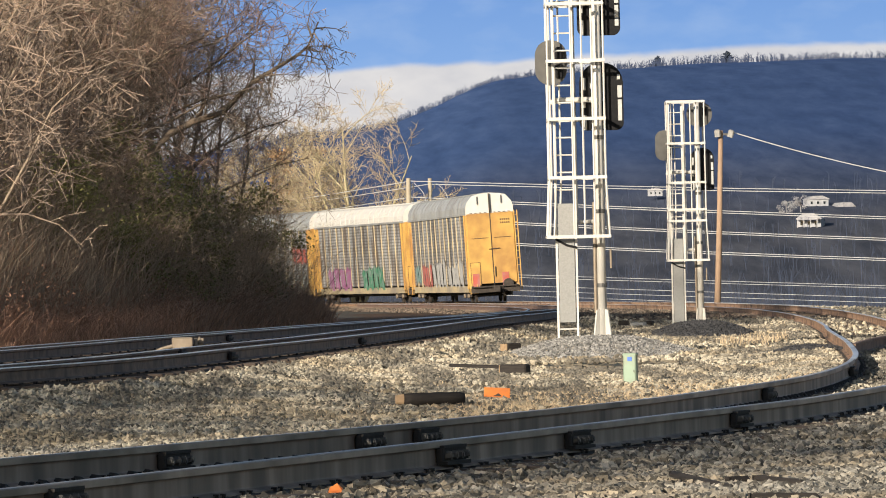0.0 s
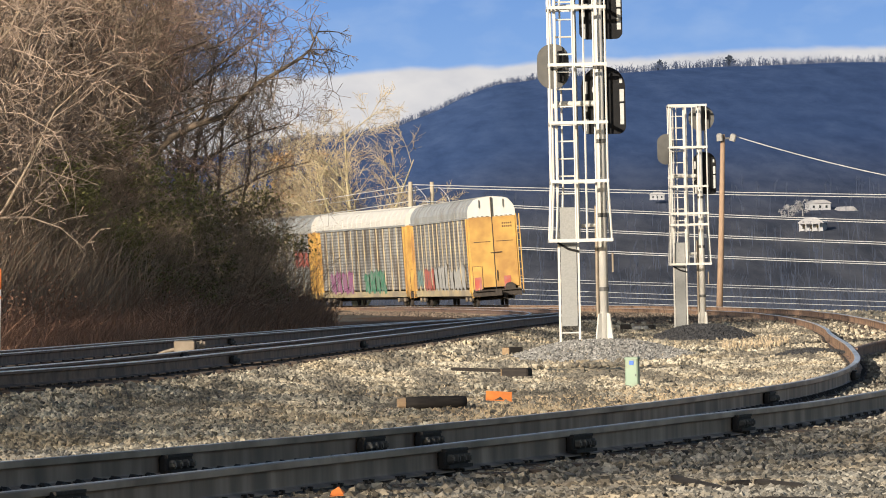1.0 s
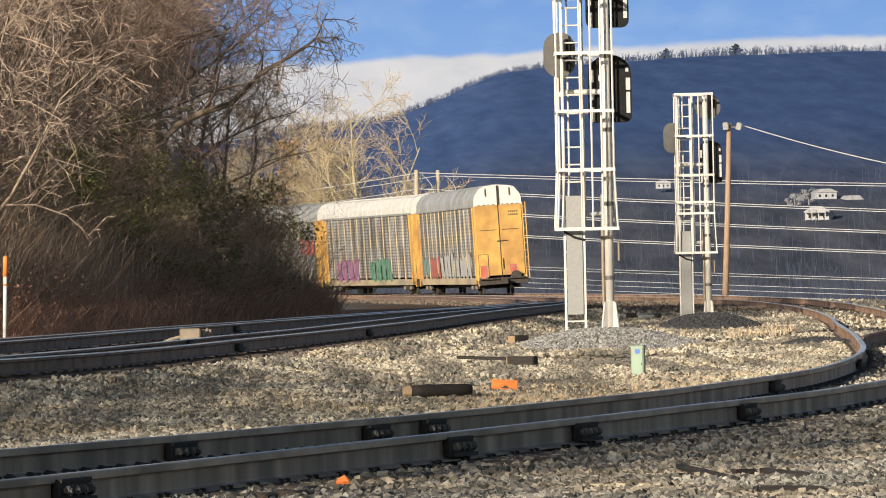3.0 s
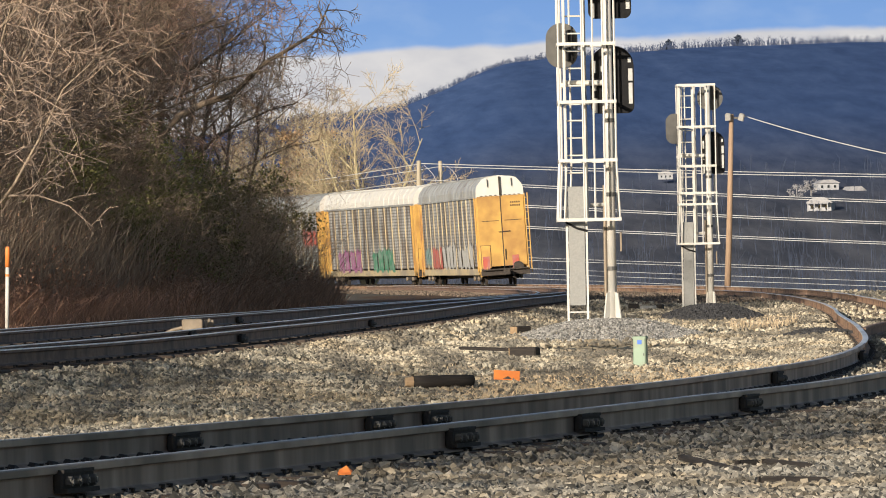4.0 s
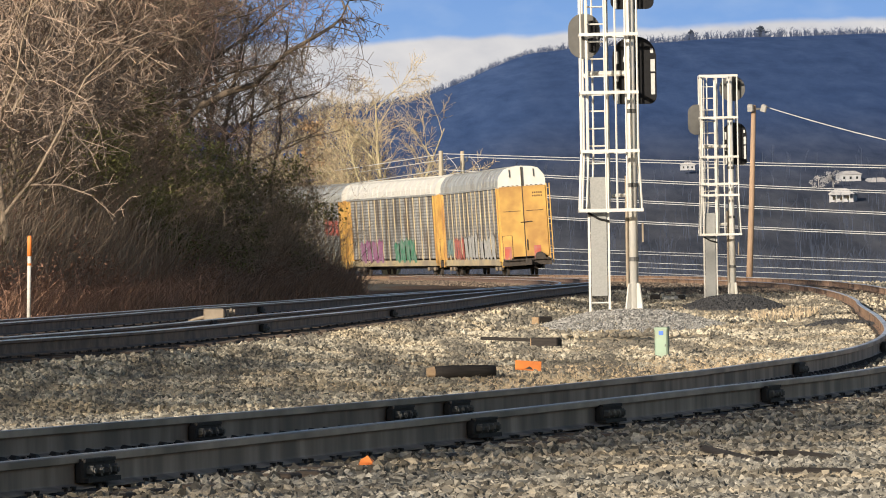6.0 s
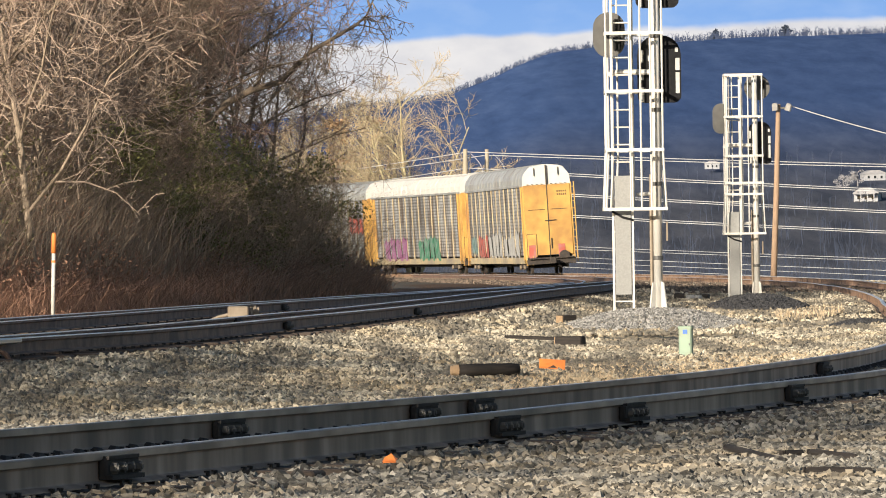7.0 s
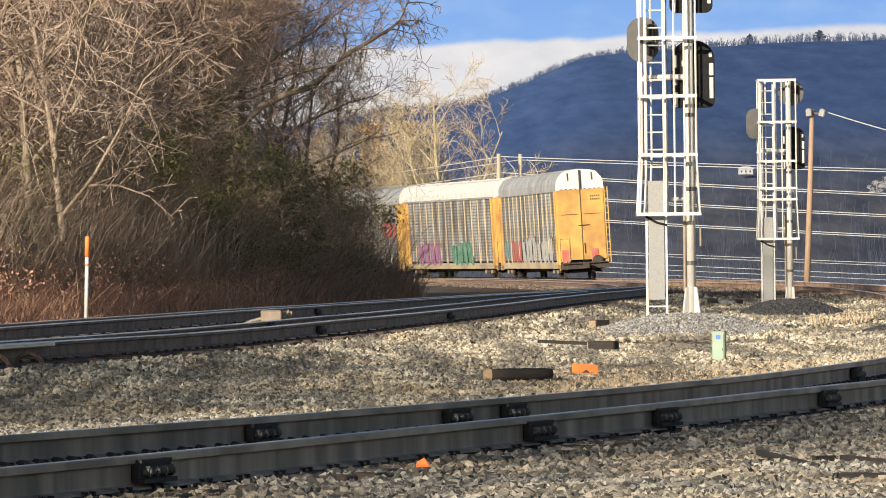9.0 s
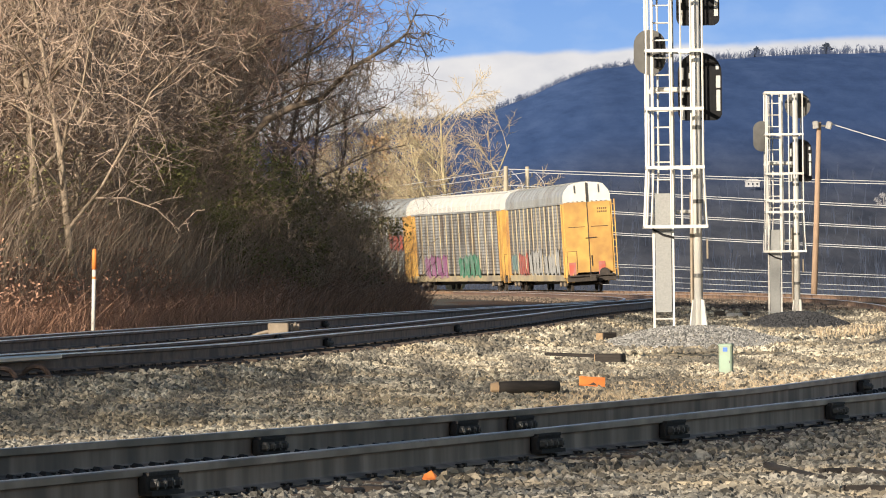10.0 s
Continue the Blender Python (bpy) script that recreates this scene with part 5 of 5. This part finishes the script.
BANK = [bare_tree(20 + k, h, r, text, bark, fine, "bare trees on the bank", pose(x, y, ground_at(x, y)), lean, 4, 0.04, st, 0.0072)
        for k, (x, y, h, r, lean, st, text, bark, fine) in enumerate((
            (-9.6, 140, 7.5, 0.10, (0.05, 0), 2, "bare grey-brown tree with dense fine twigs", M_BARK, M_TWIG),
            (-9.5, 112, 8.5, 0.11, (0.0, 0), 1, "slim bare tree with tangled tan twigs", M_BARKTAN, M_TWIGTAN),
            (-11.8, 138, 9.5, 0.13, (-0.05, 0), 1, "slim bare tree with reddish twigs on the bank", M_BARK, M_TWIGRED),
            (-9.2, 152, 9.0, 0.12, (-0.04, 0), 1, "bare tree leaning over the track", M_BARK, M_TWIGRED),
            (-12.5, 134, 11.0, 0.16, (0.0, 0), 2, "tall bare tree with ivy-grown forks", M_BARK, M_TWIG)))]
rnd = random.Random(77)
for k in range(28):
    y = rnd.uniform(110, 176)
    lim = float(np.interp(y, _left_np[:, 1], _left_np[:, 0])) - 7.2
    edge = -0.056 * y if y > 118 else -0.045 * y
    deep = rnd.random() ** 1.3 * 11
    x = min(lim - deep, edge - rnd.random() * 1.0)
    s = rnd.uniform(0.8, 1.2)
    if y < 150 and abs(x - 7.16 + 0.59 * (150 - y)) < 4.5:
        y = 153 + 22 * rnd.random()
        x = -y * rnd.uniform(0.058, 0.09)
    if 126 < y < 152 and -99 < x - 0.59 * y < -88:
        x -= 6.0
    x = max(x, -0.098 * y - 1.0)
    pick = BANK[(1, 0)[k % 2]] if deep < 3 else BANK[(2, 3, 4, 0, 2)[k % 5]]
    copy_thing(pick, pose(x, y, ground_at(x, y) - 0.1, rnd.uniform(-3, 3), rnd.uniform(-4, 4), rnd.uniform(0, 360)) @ Matrix.Diagonal((s, s, s, 1)))

# open-grown saplings in front, each branch catching the sun
SAPLINGS = [bare_tree(140 + k, h, 0.06, "tan sapling with bright sunlit branches", M_BARKTAN, M_TWIGTAN, "saplings along the foot of the bank", pose(-9.6 - k, 118 - 6 * k, ground_at(-9.6 - k, 118 - 6 * k)), (0.05 - 0.1 * k, 0), 3, 0.02, 2, 0.011)
            for k, h in enumerate((5.2, 6.4))]
for k in range(8):
    y = rnd.uniform(104, 140)
    x = float(np.interp(y, _left_np[:, 1], _left_np[:, 0])) - rnd.uniform(8.5, 12.5)
    x = min(x, -0.066 * y)
    if abs(x - 7.16 + 0.59 * (150 - y)) < 3.0:
        x -= 4.0
    copy_thing(SAPLINGS[k % 2], pose(x, y, ground_at(x, y) - 0.1, rnd.uniform(-6, 6), rnd.uniform(-8, 8), rnd.uniform(0, 360)))

# the wood goes on behind; unseen trees are added beside the camera to shade the near ballast
for k in range(11):
    y = rnd.uniform(165, 200)
    x = -y * rnd.uniform(0.034, 0.105) - 1.5
    copy_thing(BANK[k % 5], pose(x, y, max(2.0, ground_at(x, y)), 0, 0, rnd.uniform(0, 360)) @ Matrix.Diagonal((1.25, 1.25, 1.1, 1)))
# added trees, all out of view, placed only for the shade they cast
for k, (x, y, s) in enumerate(((-13.2, 15.0, 0.9), (-10.8, 18.5, 0.85), (-20.0, 26.0, 0.95), (-19.0, 30.5, 0.9), (-17.6, 35.0, 0.85), (-17.0, 39.0, 0.8), (-16.5, 43.0, 0.75), (-16.0, 47.0, 0.7), (-15.5, 51.5, 0.65))):
    copy_thing(BANK[4], pose(x, y, ground_at(x, y) - 0.1, 0, 0, 80 * k) @ Matrix.Diagonal((s, s, s, 1)))

for x, y, s, k in ((-8.7, 168, 1.0, 2), (-7.7, 173, 0.85, 3), (-9.6, 161, 1.05, 3), (-10.6, 171, 1.15, 2), (-7.2, 166, 0.8, 1), (-6.5, 172, 0.72, 3), (-6.0, 177, 0.62, 2), (-8.0, 176, 0.9, 1)):
    copy_thing(BANK[k], pose(x, y, ground_at(x, y) - 0.1, 0, 0, 50 * y) @ Matrix.Diagonal((s, s, s, 1)))

# old tree with one long bare limb reaching over the cut
old = thing("tree", "old dark tree with one long crooked limb", "tree", "bare trees on the bank", at=pose(-7.3, 150, ground_at(-7.3, 150)))
wd, tw = Build(), Build()
rnd = random.Random(5)
base = Vector((-7.3, 150, ground_at(-7.3, 150)))
limb = [Vector(p) - base for p in ((-7.6, 150, 2.4), (-7.5, 150, 4.0), (-7.25, 150, 4.9), (-6.77, 150, 5.41), (-6.08, 150, 5.74), (-5.33, 150.1, 5.95), (-4.88, 150.1, 6.39), (-4.5, 150, 6.75), (-3.97, 150, 7.04), (-3.29, 150.1, 7.44), (-3.03, 150, 7.65), (-2.75, 150, 8.28))]
wd.tube(limb, [0.15, 0.13, 0.115, 0.10, 0.09, 0.08, 0.07, 0.062, 0.052, 0.042, 0.03, 0.015], 8)
for fork_line, fork_r in (((10, (0.28, 0, -0.15), (0.48, 0, -0.56), (0.57, 0, -1.09)), 0.02), ((10, (0.5, 0.1, 0.0), (1.01, 0.1, -0.17)), 0.014), ((7, (0.05, 0, 0.45), (-0.15, 0, 0.9), (0.0, 0, 1.5)), 0.03), ((4, (0.35, 0, 0.5), (0.5, 0, 1.2), (0.3, 0, 2.0)), 0.035)):
    o = limb[fork_line[0]]
    wd.tube([o] + [o + Vector(q) for q in fork_line[1:]], [fork_r * (1 - 0.22 * q) for q in range(len(fork_line))], 6)
    for q in fork_line[1:]:
        for k in range(3):
            grow(rnd, wd, tw, o + Vector(q), Vector((rnd.gauss(0.2, 0.7), rnd.gauss(0, 0.5), rnd.gauss(-0.1, 0.8))).normalized(), rnd.uniform(0.3, 0.6), 0.012, 3, 4, 0.05, 0.007)
for i in range(3, 11):
    for k in range(3 if i < 9 else 4):
        o = limb[i].lerp(limb[i + 1], rnd.random())
        nd = Vector((rnd.gauss(0.2, 0.7), rnd.gauss(0, 0.6), rnd.gauss(0.1, 0.9))).normalized()
        grow(rnd, wd, tw, o, nd, rnd.uniform(0.5, 1.2), 0.022, 2, 4, 0.06, 0.007)
part("trunk", wd, M_BARK, old, smooth=True)
part("crown", tw, M_TWIG, old)

# sunlit trees beyond the bend: forked low, with long limbs that rise and fan out
def fan_limb(rnd, wood, twigs, p, d, length, r, level, lift):
    seg = (7, 6, 4, 3)[level]
    pts, q, dd = [p.copy()], p.copy(), d.copy()
    for k in range(seg):
        dd = (dd + Vector((rnd.gauss(0, 1), rnd.gauss(0, 1), rnd.gauss(0, 1))) * (0.06 + 0.04 * level) + Vector((0, 0, lift))).normalized()
        q = q + dd * (length / seg)
        pts.append(q.copy())
    radii = [max(0.011, r * (1 - 0.8 * k / seg)) for k in range(seg + 1)]
    (wood if level < 2 else twigs).tube(pts, radii, (8, 6, 4, 3)[level], cap=False)
    if level == 3:
        return
    n = (8, 9, 8)[level]
    for k in range(n):
        t = 0.22 + 0.76 * (k + rnd.random()) / n
        i = min(seg - 1, int(t * seg))
        o = pts[i].lerp(pts[i + 1], t * seg - i)
        axis = (pts[i + 1] - pts[i]).normalized()
        side = axis.cross(Vector((rnd.gauss(0, 1), rnd.gauss(0, 1), rnd.gauss(0, 1)))).normalized()
        fan_limb(rnd, wood, twigs, o, (axis * 0.75 + side * rnd.uniform(0.6, 1.0)).normalized(), length * rnd.uniform(0.34, 0.56) * (1.15 - 0.45 * t), max(0.016, radii[i] * 0.55), level + 1, lift)


def fanned_tree(seed, label, at, stems, lift=0.02):
    rnd = random.Random(seed)
    wood, twigs = Build(), Build()
    for dx, height, r in stems:
        fan_limb(rnd, wood, twigs, Vector((dx * 0.5, 0, -0.3)), Vector((dx, rnd.uniform(-0.2, 0.2), 1)).normalized(), height, r, 0, lift)
    root = thing("tree", label, "tree", "sunlit trees beyond the bend", at=at)
    # M_BARKLIT and M_TWIGLIT carry the sunlight in their colour.
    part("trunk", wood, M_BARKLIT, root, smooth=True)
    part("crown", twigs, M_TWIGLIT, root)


fanned_tree(61, "sunlit yellow-green bare tree fanning out beyond the bend", pose(-4.75, 371, 0.2), ((0.02, 11.6, 0.22), (0.38, 10.5, 0.15), (-0.2, 10.5, 0.14), (0.75, 8.2, 0.11)))
fanned_tree(62, "sunlit slim bare tree with a pale trunk", pose(-6.3, 373, 0.2), ((0.0, 10.5, 0.14), (-0.25, 8.5, 0.08)))
fanned_tree(63, "sunlit slim bare tree with a pale trunk", pose(-6.95, 374, 0.2), ((-0.05, 9.5, 0.13), (0.3, 6.0, 0.06)))
for k, (x, y, top) in enumerate(((-8.2, 380, 10.5), (-9.4, 378, 11.5), (-10.8, 384, 11.0), (-12.5, 388, 11.5))):
    fanned_tree(64 + k, "sunlit tan bare tree beside the bend", pose(x, y, 0.2), ((0.05, top, 0.14), (-0.3, top * 0.8, 0.09), (0.3, top * 0.75, 0.09)), 0.015)


def leaf_cloud(b, rs, centre, radius, n, size):
    c = np.array(centre)
    d = rs.randn(n, 3)
    d /= np.linalg.norm(d, axis=1)[:, None]
    p = c + d * (rs.rand(n, 1) ** 0.5) * np.array(radius) * (0.75 + 0.5 * rs.rand(n, 1))
    u = rs.randn(n, 3)
    u /= np.linalg.norm(u, axis=1)[:, None]
    v = np.cross(u, rs.randn(n, 3))
    v /= np.linalg.norm(v, axis=1)[:, None]
    s = size * (0.6 + 0.8 * rs.rand(n, 1))
    pts = np.stack([p - u * s, p + v * s * 0.5, p + u * s, p - v * s * 0.5], 1).reshape(-1, 3)
    o = len(b.v)
    b.v.extend(map(tuple, pts.tolist()))
    b.f.extend([(o + 4 * i, o + 4 * i + 1, o + 4 * i + 2, o + 4 * i + 3) for i in range(n)])


def leafy(name, label, group, at, clumps, material, size, seed, stems):
    rs = np.random.RandomState(seed)
    rnd = random.Random(seed)
    root = thing(name, label, "shrub" if name == "shrub" else "tree", group, at=at)
    w, t, lf = Build(), Build(), Build()
    for k in range(stems):
        grow(rnd, w, t, Vector((rnd.uniform(-0.4, 0.4), rnd.uniform(-0.4, 0.4), -0.2)), Vector((rnd.uniform(-0.35, 0.35), rnd.uniform(-0.35, 0.35), 1)).normalized(), rnd.uniform(0.7, 1.0) * max(c[0][2] for c in clumps), 0.03, 1, 4, 0.02)
    for c, r, n in clumps:
        leaf_cloud(lf, rs, c, r, n, size)
    part("trunk", w, M_BARK, root)
    part("branchwork", t, M_TWIG, root)
    part("foliage", lf, material, root)
    return root


for k, (x, y, s) in enumerate(((-6.6, 141, 1.0), (-5.6, 146, 1.15), (-7.4, 138, 0.9), (-4.7, 158, 1.0), (-8.8, 134, 0.9), (-5.3, 152, 1.3), (-6.6, 150, 1.35), (-8.0, 145, 1.25), (-9.8, 140, 1.2))):
    leafy("shrub", "dull green evergreen shrub among bare brush", "green shrubs on the bank", pose(x, y, ground_at(x, y), 0, 0, 70 * k),
          [((rnd.uniform(-1.0, 1.0) * s, rnd.uniform(-0.8, 0.8), rnd.uniform(0.6, 3.0) * s), (0.65, 0.55, 0.5), 330) for _ in range(8)], M_OLIVE if k % 2 else M_LEAF, 0.045, 100 + k, 7)
leafy("tree", "young tree still hung with dry tan leaves", "bare trees on the bank", pose(-8.6, 377, -1.0), [((rnd.uniform(-1.7, 1.5), rnd.uniform(-1, 1), rnd.uniform(6.0, 11.5)), (0.55, 0.5, 0.35), 90) for _ in range(16)], M_TANLEAF, 0.10, 120, 4)


def brush(name, label, material, n, sample, height, seed, width=0.008):
    """Tangled stems: bent three-sided wands with side twigs, all one mesh."""
    rs = np.random.RandomState(seed)
    x, y = sample(rs, n)
    n = len(x)
    z = ground_z(x, y)
    h = height[0] + (height[1] - height[0]) * rs.rand(n)
    a = rs.rand(n) * 2 * math.pi
    reach = h * (0.2 + 1.1 * rs.rand(n))
    bend = 0.55 + 0.6 * rs.rand(n)
    w = width * (0.6 + 0.8 * rs.rand(n))
    lv = 3
    t = np.linspace(0, 1, lv)[None]
    px = x[:, None] + (np.cos(a) * reach)[:, None] * t ** 1.6 + rs.randn(n, lv) * 0.10
    py = y[:, None] + (np.sin(a) * reach)[:, None] * t ** 1.6
    pz = z[:, None] + h[:, None] * (t - 0.45 * bend[:, None] * t ** 3) + rs.randn(n, lv) * 0.09 * (t > 0)
    ww = w[:, None] * (1 - 0.7 * t)
    v = np.zeros((n, lv, 3, 3))
    for k in range(3):
        ang = 2 * math.pi * k / 3
        v[:, :, k, 0], v[:, :, k, 1], v[:, :, k, 2] = px + ww * math.cos(ang), py + ww * math.sin(ang), pz
    f = np.array([(i * 3 + k, i * 3 + (k + 1) % 3, i * 3 + 3 + (k + 1) % 3, i * 3 + 3 + k) for i in range(lv - 1) for k in range(3)])
    faces = (f[None] + (np.arange(n) * lv * 3)[:, None, None]).reshape(-1, 4)
    me = bpy.data.meshes.new(name)
    me.from_pydata(v.reshape(-1, 3).tolist(), [], faces.tolist())
    me.materials.append(material)
    return tagged(new(name, me), label, "brush", kind="stuff")


def bank_strip(d0, d1, y0, y1):
    def sample(rs, n):
        y = y0 + (y1 - y0) * rs.rand(n)
        d = d0 + (d1 - d0) * rs.rand(n) ** 1.2
        return np.interp(y, _left_np[:, 1], _left_np[:, 0]) - d, y
    return sample


brush("brush", "red-brown dead brush and brambles on the bank", M_REDTWIG, 21000, bank_strip(6.2, 11, 76, 172), (0.4, 1.3), 31, 0.008)
brush("brush", "brown tangled saplings on the bank", M_TWIG, 14000, bank_strip(7.5, 15, 100, 182), (1.2, 4.0), 32, 0.009)
brush("brush", "dark brown brambles at the end of the bank", M_DARKBRUSH, 9000, bank_strip(6.2, 9.5, 132, 170), (0.5, 1.7), 34, 0.008)
# The darker stem colour stands in for shade deep in the wood.
brush("brush", "dark undergrowth behind the saplings", M_DARKBRUSH, 8000, bank_strip(11, 18, 125, 178), (2.0, 5.0), 36, 0.012)
# dead leaves caught in the brush, in patches
dead = Build()
rl = np.random.RandomState(35)
for k in range(280):
    y = rl.uniform(85, 172)
    d = rl.uniform(6.8, 13)
    x = float(np.interp(y, _left_np[:, 1], _left_np[:, 0])) - d
    leaf_cloud(dead, rl, (x, y, ground_at(x, y) + rl.uniform(0.25, 1.0)), (0.8, 0.8, 0.35), 130, 0.035)
tagged(part("dead_leaves", dead, M_REDTWIG), "rusty dead leaves caught in the brush", "dead leaves", kind="stuff")
ivy = Build()
for k in range(130):
    y = rl.uniform(100, 172)
    d = rl.uniform(8.0, 15)
    x = float(np.interp(y, _left_np[:, 1], _left_np[:, 0])) - d
    leaf_cloud(ivy, rl, (x, y, ground_at(x, y) + rl.uniform(0.4, 2.6)), (0.9, 0.8, 0.7), 110, 0.045)
tagged(part("ivy_leaves", ivy, M_OLIVE), "olive ivy and evergreen leaves through the brush", "ivy", kind="stuff")
n = 9000
gy = 70 + 100 * rs.rand(n)
gx = np.interp(gy, _left_np[:, 1], _left_np[:, 0]) - 6.0 - rs.rand(n) * 2.2
blades("dry_grass", "rusty dead grass at the foot of the bank", M_REDTWIG, gx, gy, 0.28, 33, 0.010, 0.9)


# ---- far woods, ridge and houses ----
def far_trees(name, label, material, xs, ys, height, seed, width, limbs=6):
    rnd = random.Random(seed)
    b = Build()
    zs = ground_z(xs, ys)
    for x, y, z in zip(xs, ys, zs):
        h = height * rnd.uniform(0.6, 1.15)
        w = float(width * y / 700)
        x, y, z = float(x), float(y), float(z)
        b.tube([(x, y, z - 0.5), (x + rnd.uniform(-0.3, 0.3), y, z + h * 0.5), (x + rnd.uniform(-0.6, 0.6), y, z + h)], [w * 1.3, w, w * 0.4], 3, False)
        for k in range(limbs):
            t = rnd.uniform(0.25, 0.95)
            a = rnd.uniform(0, 6.28)
            l = h * rnd.uniform(0.16, 0.34)
            o = Vector((x, y, z + h * t))
            b.tube([o, o + Vector((math.cos(a) * l * 0.75, math.sin(a) * l * 0.5, l))], [w * 0.55, w * 0.2], 3, False)
    ob = part(name, b, material)
    return tagged(ob, label, "woods", kind="stuff")


def fan_np(rs, n, y0, y1, u0, u1):
    y = y0 + (y1 - y0) * rs.rand(n)
    return (u0 + (u1 - u0) * rs.rand(n)) * y, y


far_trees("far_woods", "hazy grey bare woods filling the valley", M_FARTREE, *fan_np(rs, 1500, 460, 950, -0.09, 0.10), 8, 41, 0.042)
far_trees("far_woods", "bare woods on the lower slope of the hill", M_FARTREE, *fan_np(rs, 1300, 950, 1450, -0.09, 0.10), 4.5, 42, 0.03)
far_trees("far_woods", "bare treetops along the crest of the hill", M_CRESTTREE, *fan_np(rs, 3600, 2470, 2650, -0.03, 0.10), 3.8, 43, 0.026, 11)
far_trees("pale_trees", "few pale-barked bare trees in the valley", M_PALETREE, *fan_np(rs, 16, 430, 520, 0.005, 0.08), 7, 44, 0.07)


def pine(x, y, h, w):
    root = thing("pine_tree", "dark pine standing above the ridge", "tree", "pines on the ridge", at=pose(x, y, ground_at(x, y)))
    part("trunk", Build().tube([(0, 0, 0), (0, 0, h)], [0.5, 0.1], 6), M_PINE, root)
    cr = Build()
    r2 = random.Random(int(x * 10))
    for k in range(60):
        t = 0.3 + 0.7 * k / 60
        a = r2.uniform(0, 6.28)
        l = w * (1.15 - t) * r2.uniform(0.6, 1.2)
        cr.tube([(0, 0, h * t), (math.cos(a) * l, math.sin(a) * l, h * t + l * 0.15)], [0.7, 0.15], 4)
    part("crown", cr, M_PINE, root)


pine(0.0411 * 2600, 2600, 9.0, 5.5)
pine(0.0533 * 2600, 2600, 10.0, 7.5)


def house(label, at, w, d, h, roof_h, base, porch):
    root = thing("house", label, "house", "houses on the far slope", at=at)
    part("wall", Build().box((0, 0, h / 2 + base), (w, d, h), cut=0.05), M_WALL, root)
    if base:
        part("basement", Build().box((0, 0, base / 2), (w * 0.98, d * 0.98, base)), M_BRICKRED, root)
    part("roof", Build().prism([(-w * 0.56, h + base), (w * 0.56, h + base), (w * 0.5, h + base + 0.25), (w * 0.22, h + base + roof_h), (-w * 0.22, h + base + roof_h), (-w * 0.5, h + base + 0.25)], -d * 0.56, d * 0.56), M_SHINGLE, root)
    for k in range(3):
        x = (k - 1) * w * 0.3
        win = part("window", Build().box((x, -d / 2 - 0.02, base + h * 0.55), (w * 0.13, 0.12, h * 0.42)), M_WALL, root)
        part("pane", Build().box((x, -d / 2 - 0.09, base + h * 0.55), (w * 0.10, 0.04, h * 0.36)), M_PANE, win)
    if porch:
        part("porch_roof", Build().box((0, -d / 2 - 1.4, base + h - 0.1), (w * 0.9, 2.8, 0.25)), M_SHINGLE, root)
        for k in range(4):
            part("porch_post", Build().box(((k - 1.5) * w * 0.27, -d / 2 - 2.6, base + h / 2), (0.22, 0.22, h)), M_WALL, root)
    return root


house("white house with grey roof, porch and red brick base", pose(87.6, 1300, 10.5, 0, 0, -12), 5.6, 6, 2.1, 1.3, 1.6, True)
house("low white house with a pale hipped roof among bare trees", pose(100.2, 1370, 15.6, 0, 0, 10), 5.6, 6, 1.4, 1.7, 0.0, False)
house("pale house half hidden behind frosted trees", pose(94.0, 1375, 17.9, 0, 0, 6), 5.2, 6, 1.7, 0.9, 0.0, False)
rf = np.random.RandomState(46)
for cx, cz, rx in ((85.2, 17.6, 2.2), (88.6, 18.9, 2.0)):
    fr = thing("tree", "pale frosted bare tree in front of the houses", "tree", "frosted trees by the houses", at=pose(cx, 1350, 15.0))
    part("trunk", Build().tube([(0, 0, -1.5), (0.1, 0, 0.8), (0, 0, cz - 15.0 + 1.0)], [0.3, 0.22, 0.08], 6), M_PALETREE, fr)
    haze = Build()
    for k in range(12):
        leaf_cloud(haze, rf, (rf.uniform(-rx, rx) * 0.8, rf.uniform(-1, 1), cz - 15.0 + rf.uniform(-1.2, 1.2)), (0.8, 0.8, 0.6), 60, 0.16)
    part("crown", haze, M_FROST, fr)
house("small white house on the far slope", pose(57.0, 1420, 22.0, 0, 0, 0), 3.6, 4, 1.3, 0.7, 0.0, False)
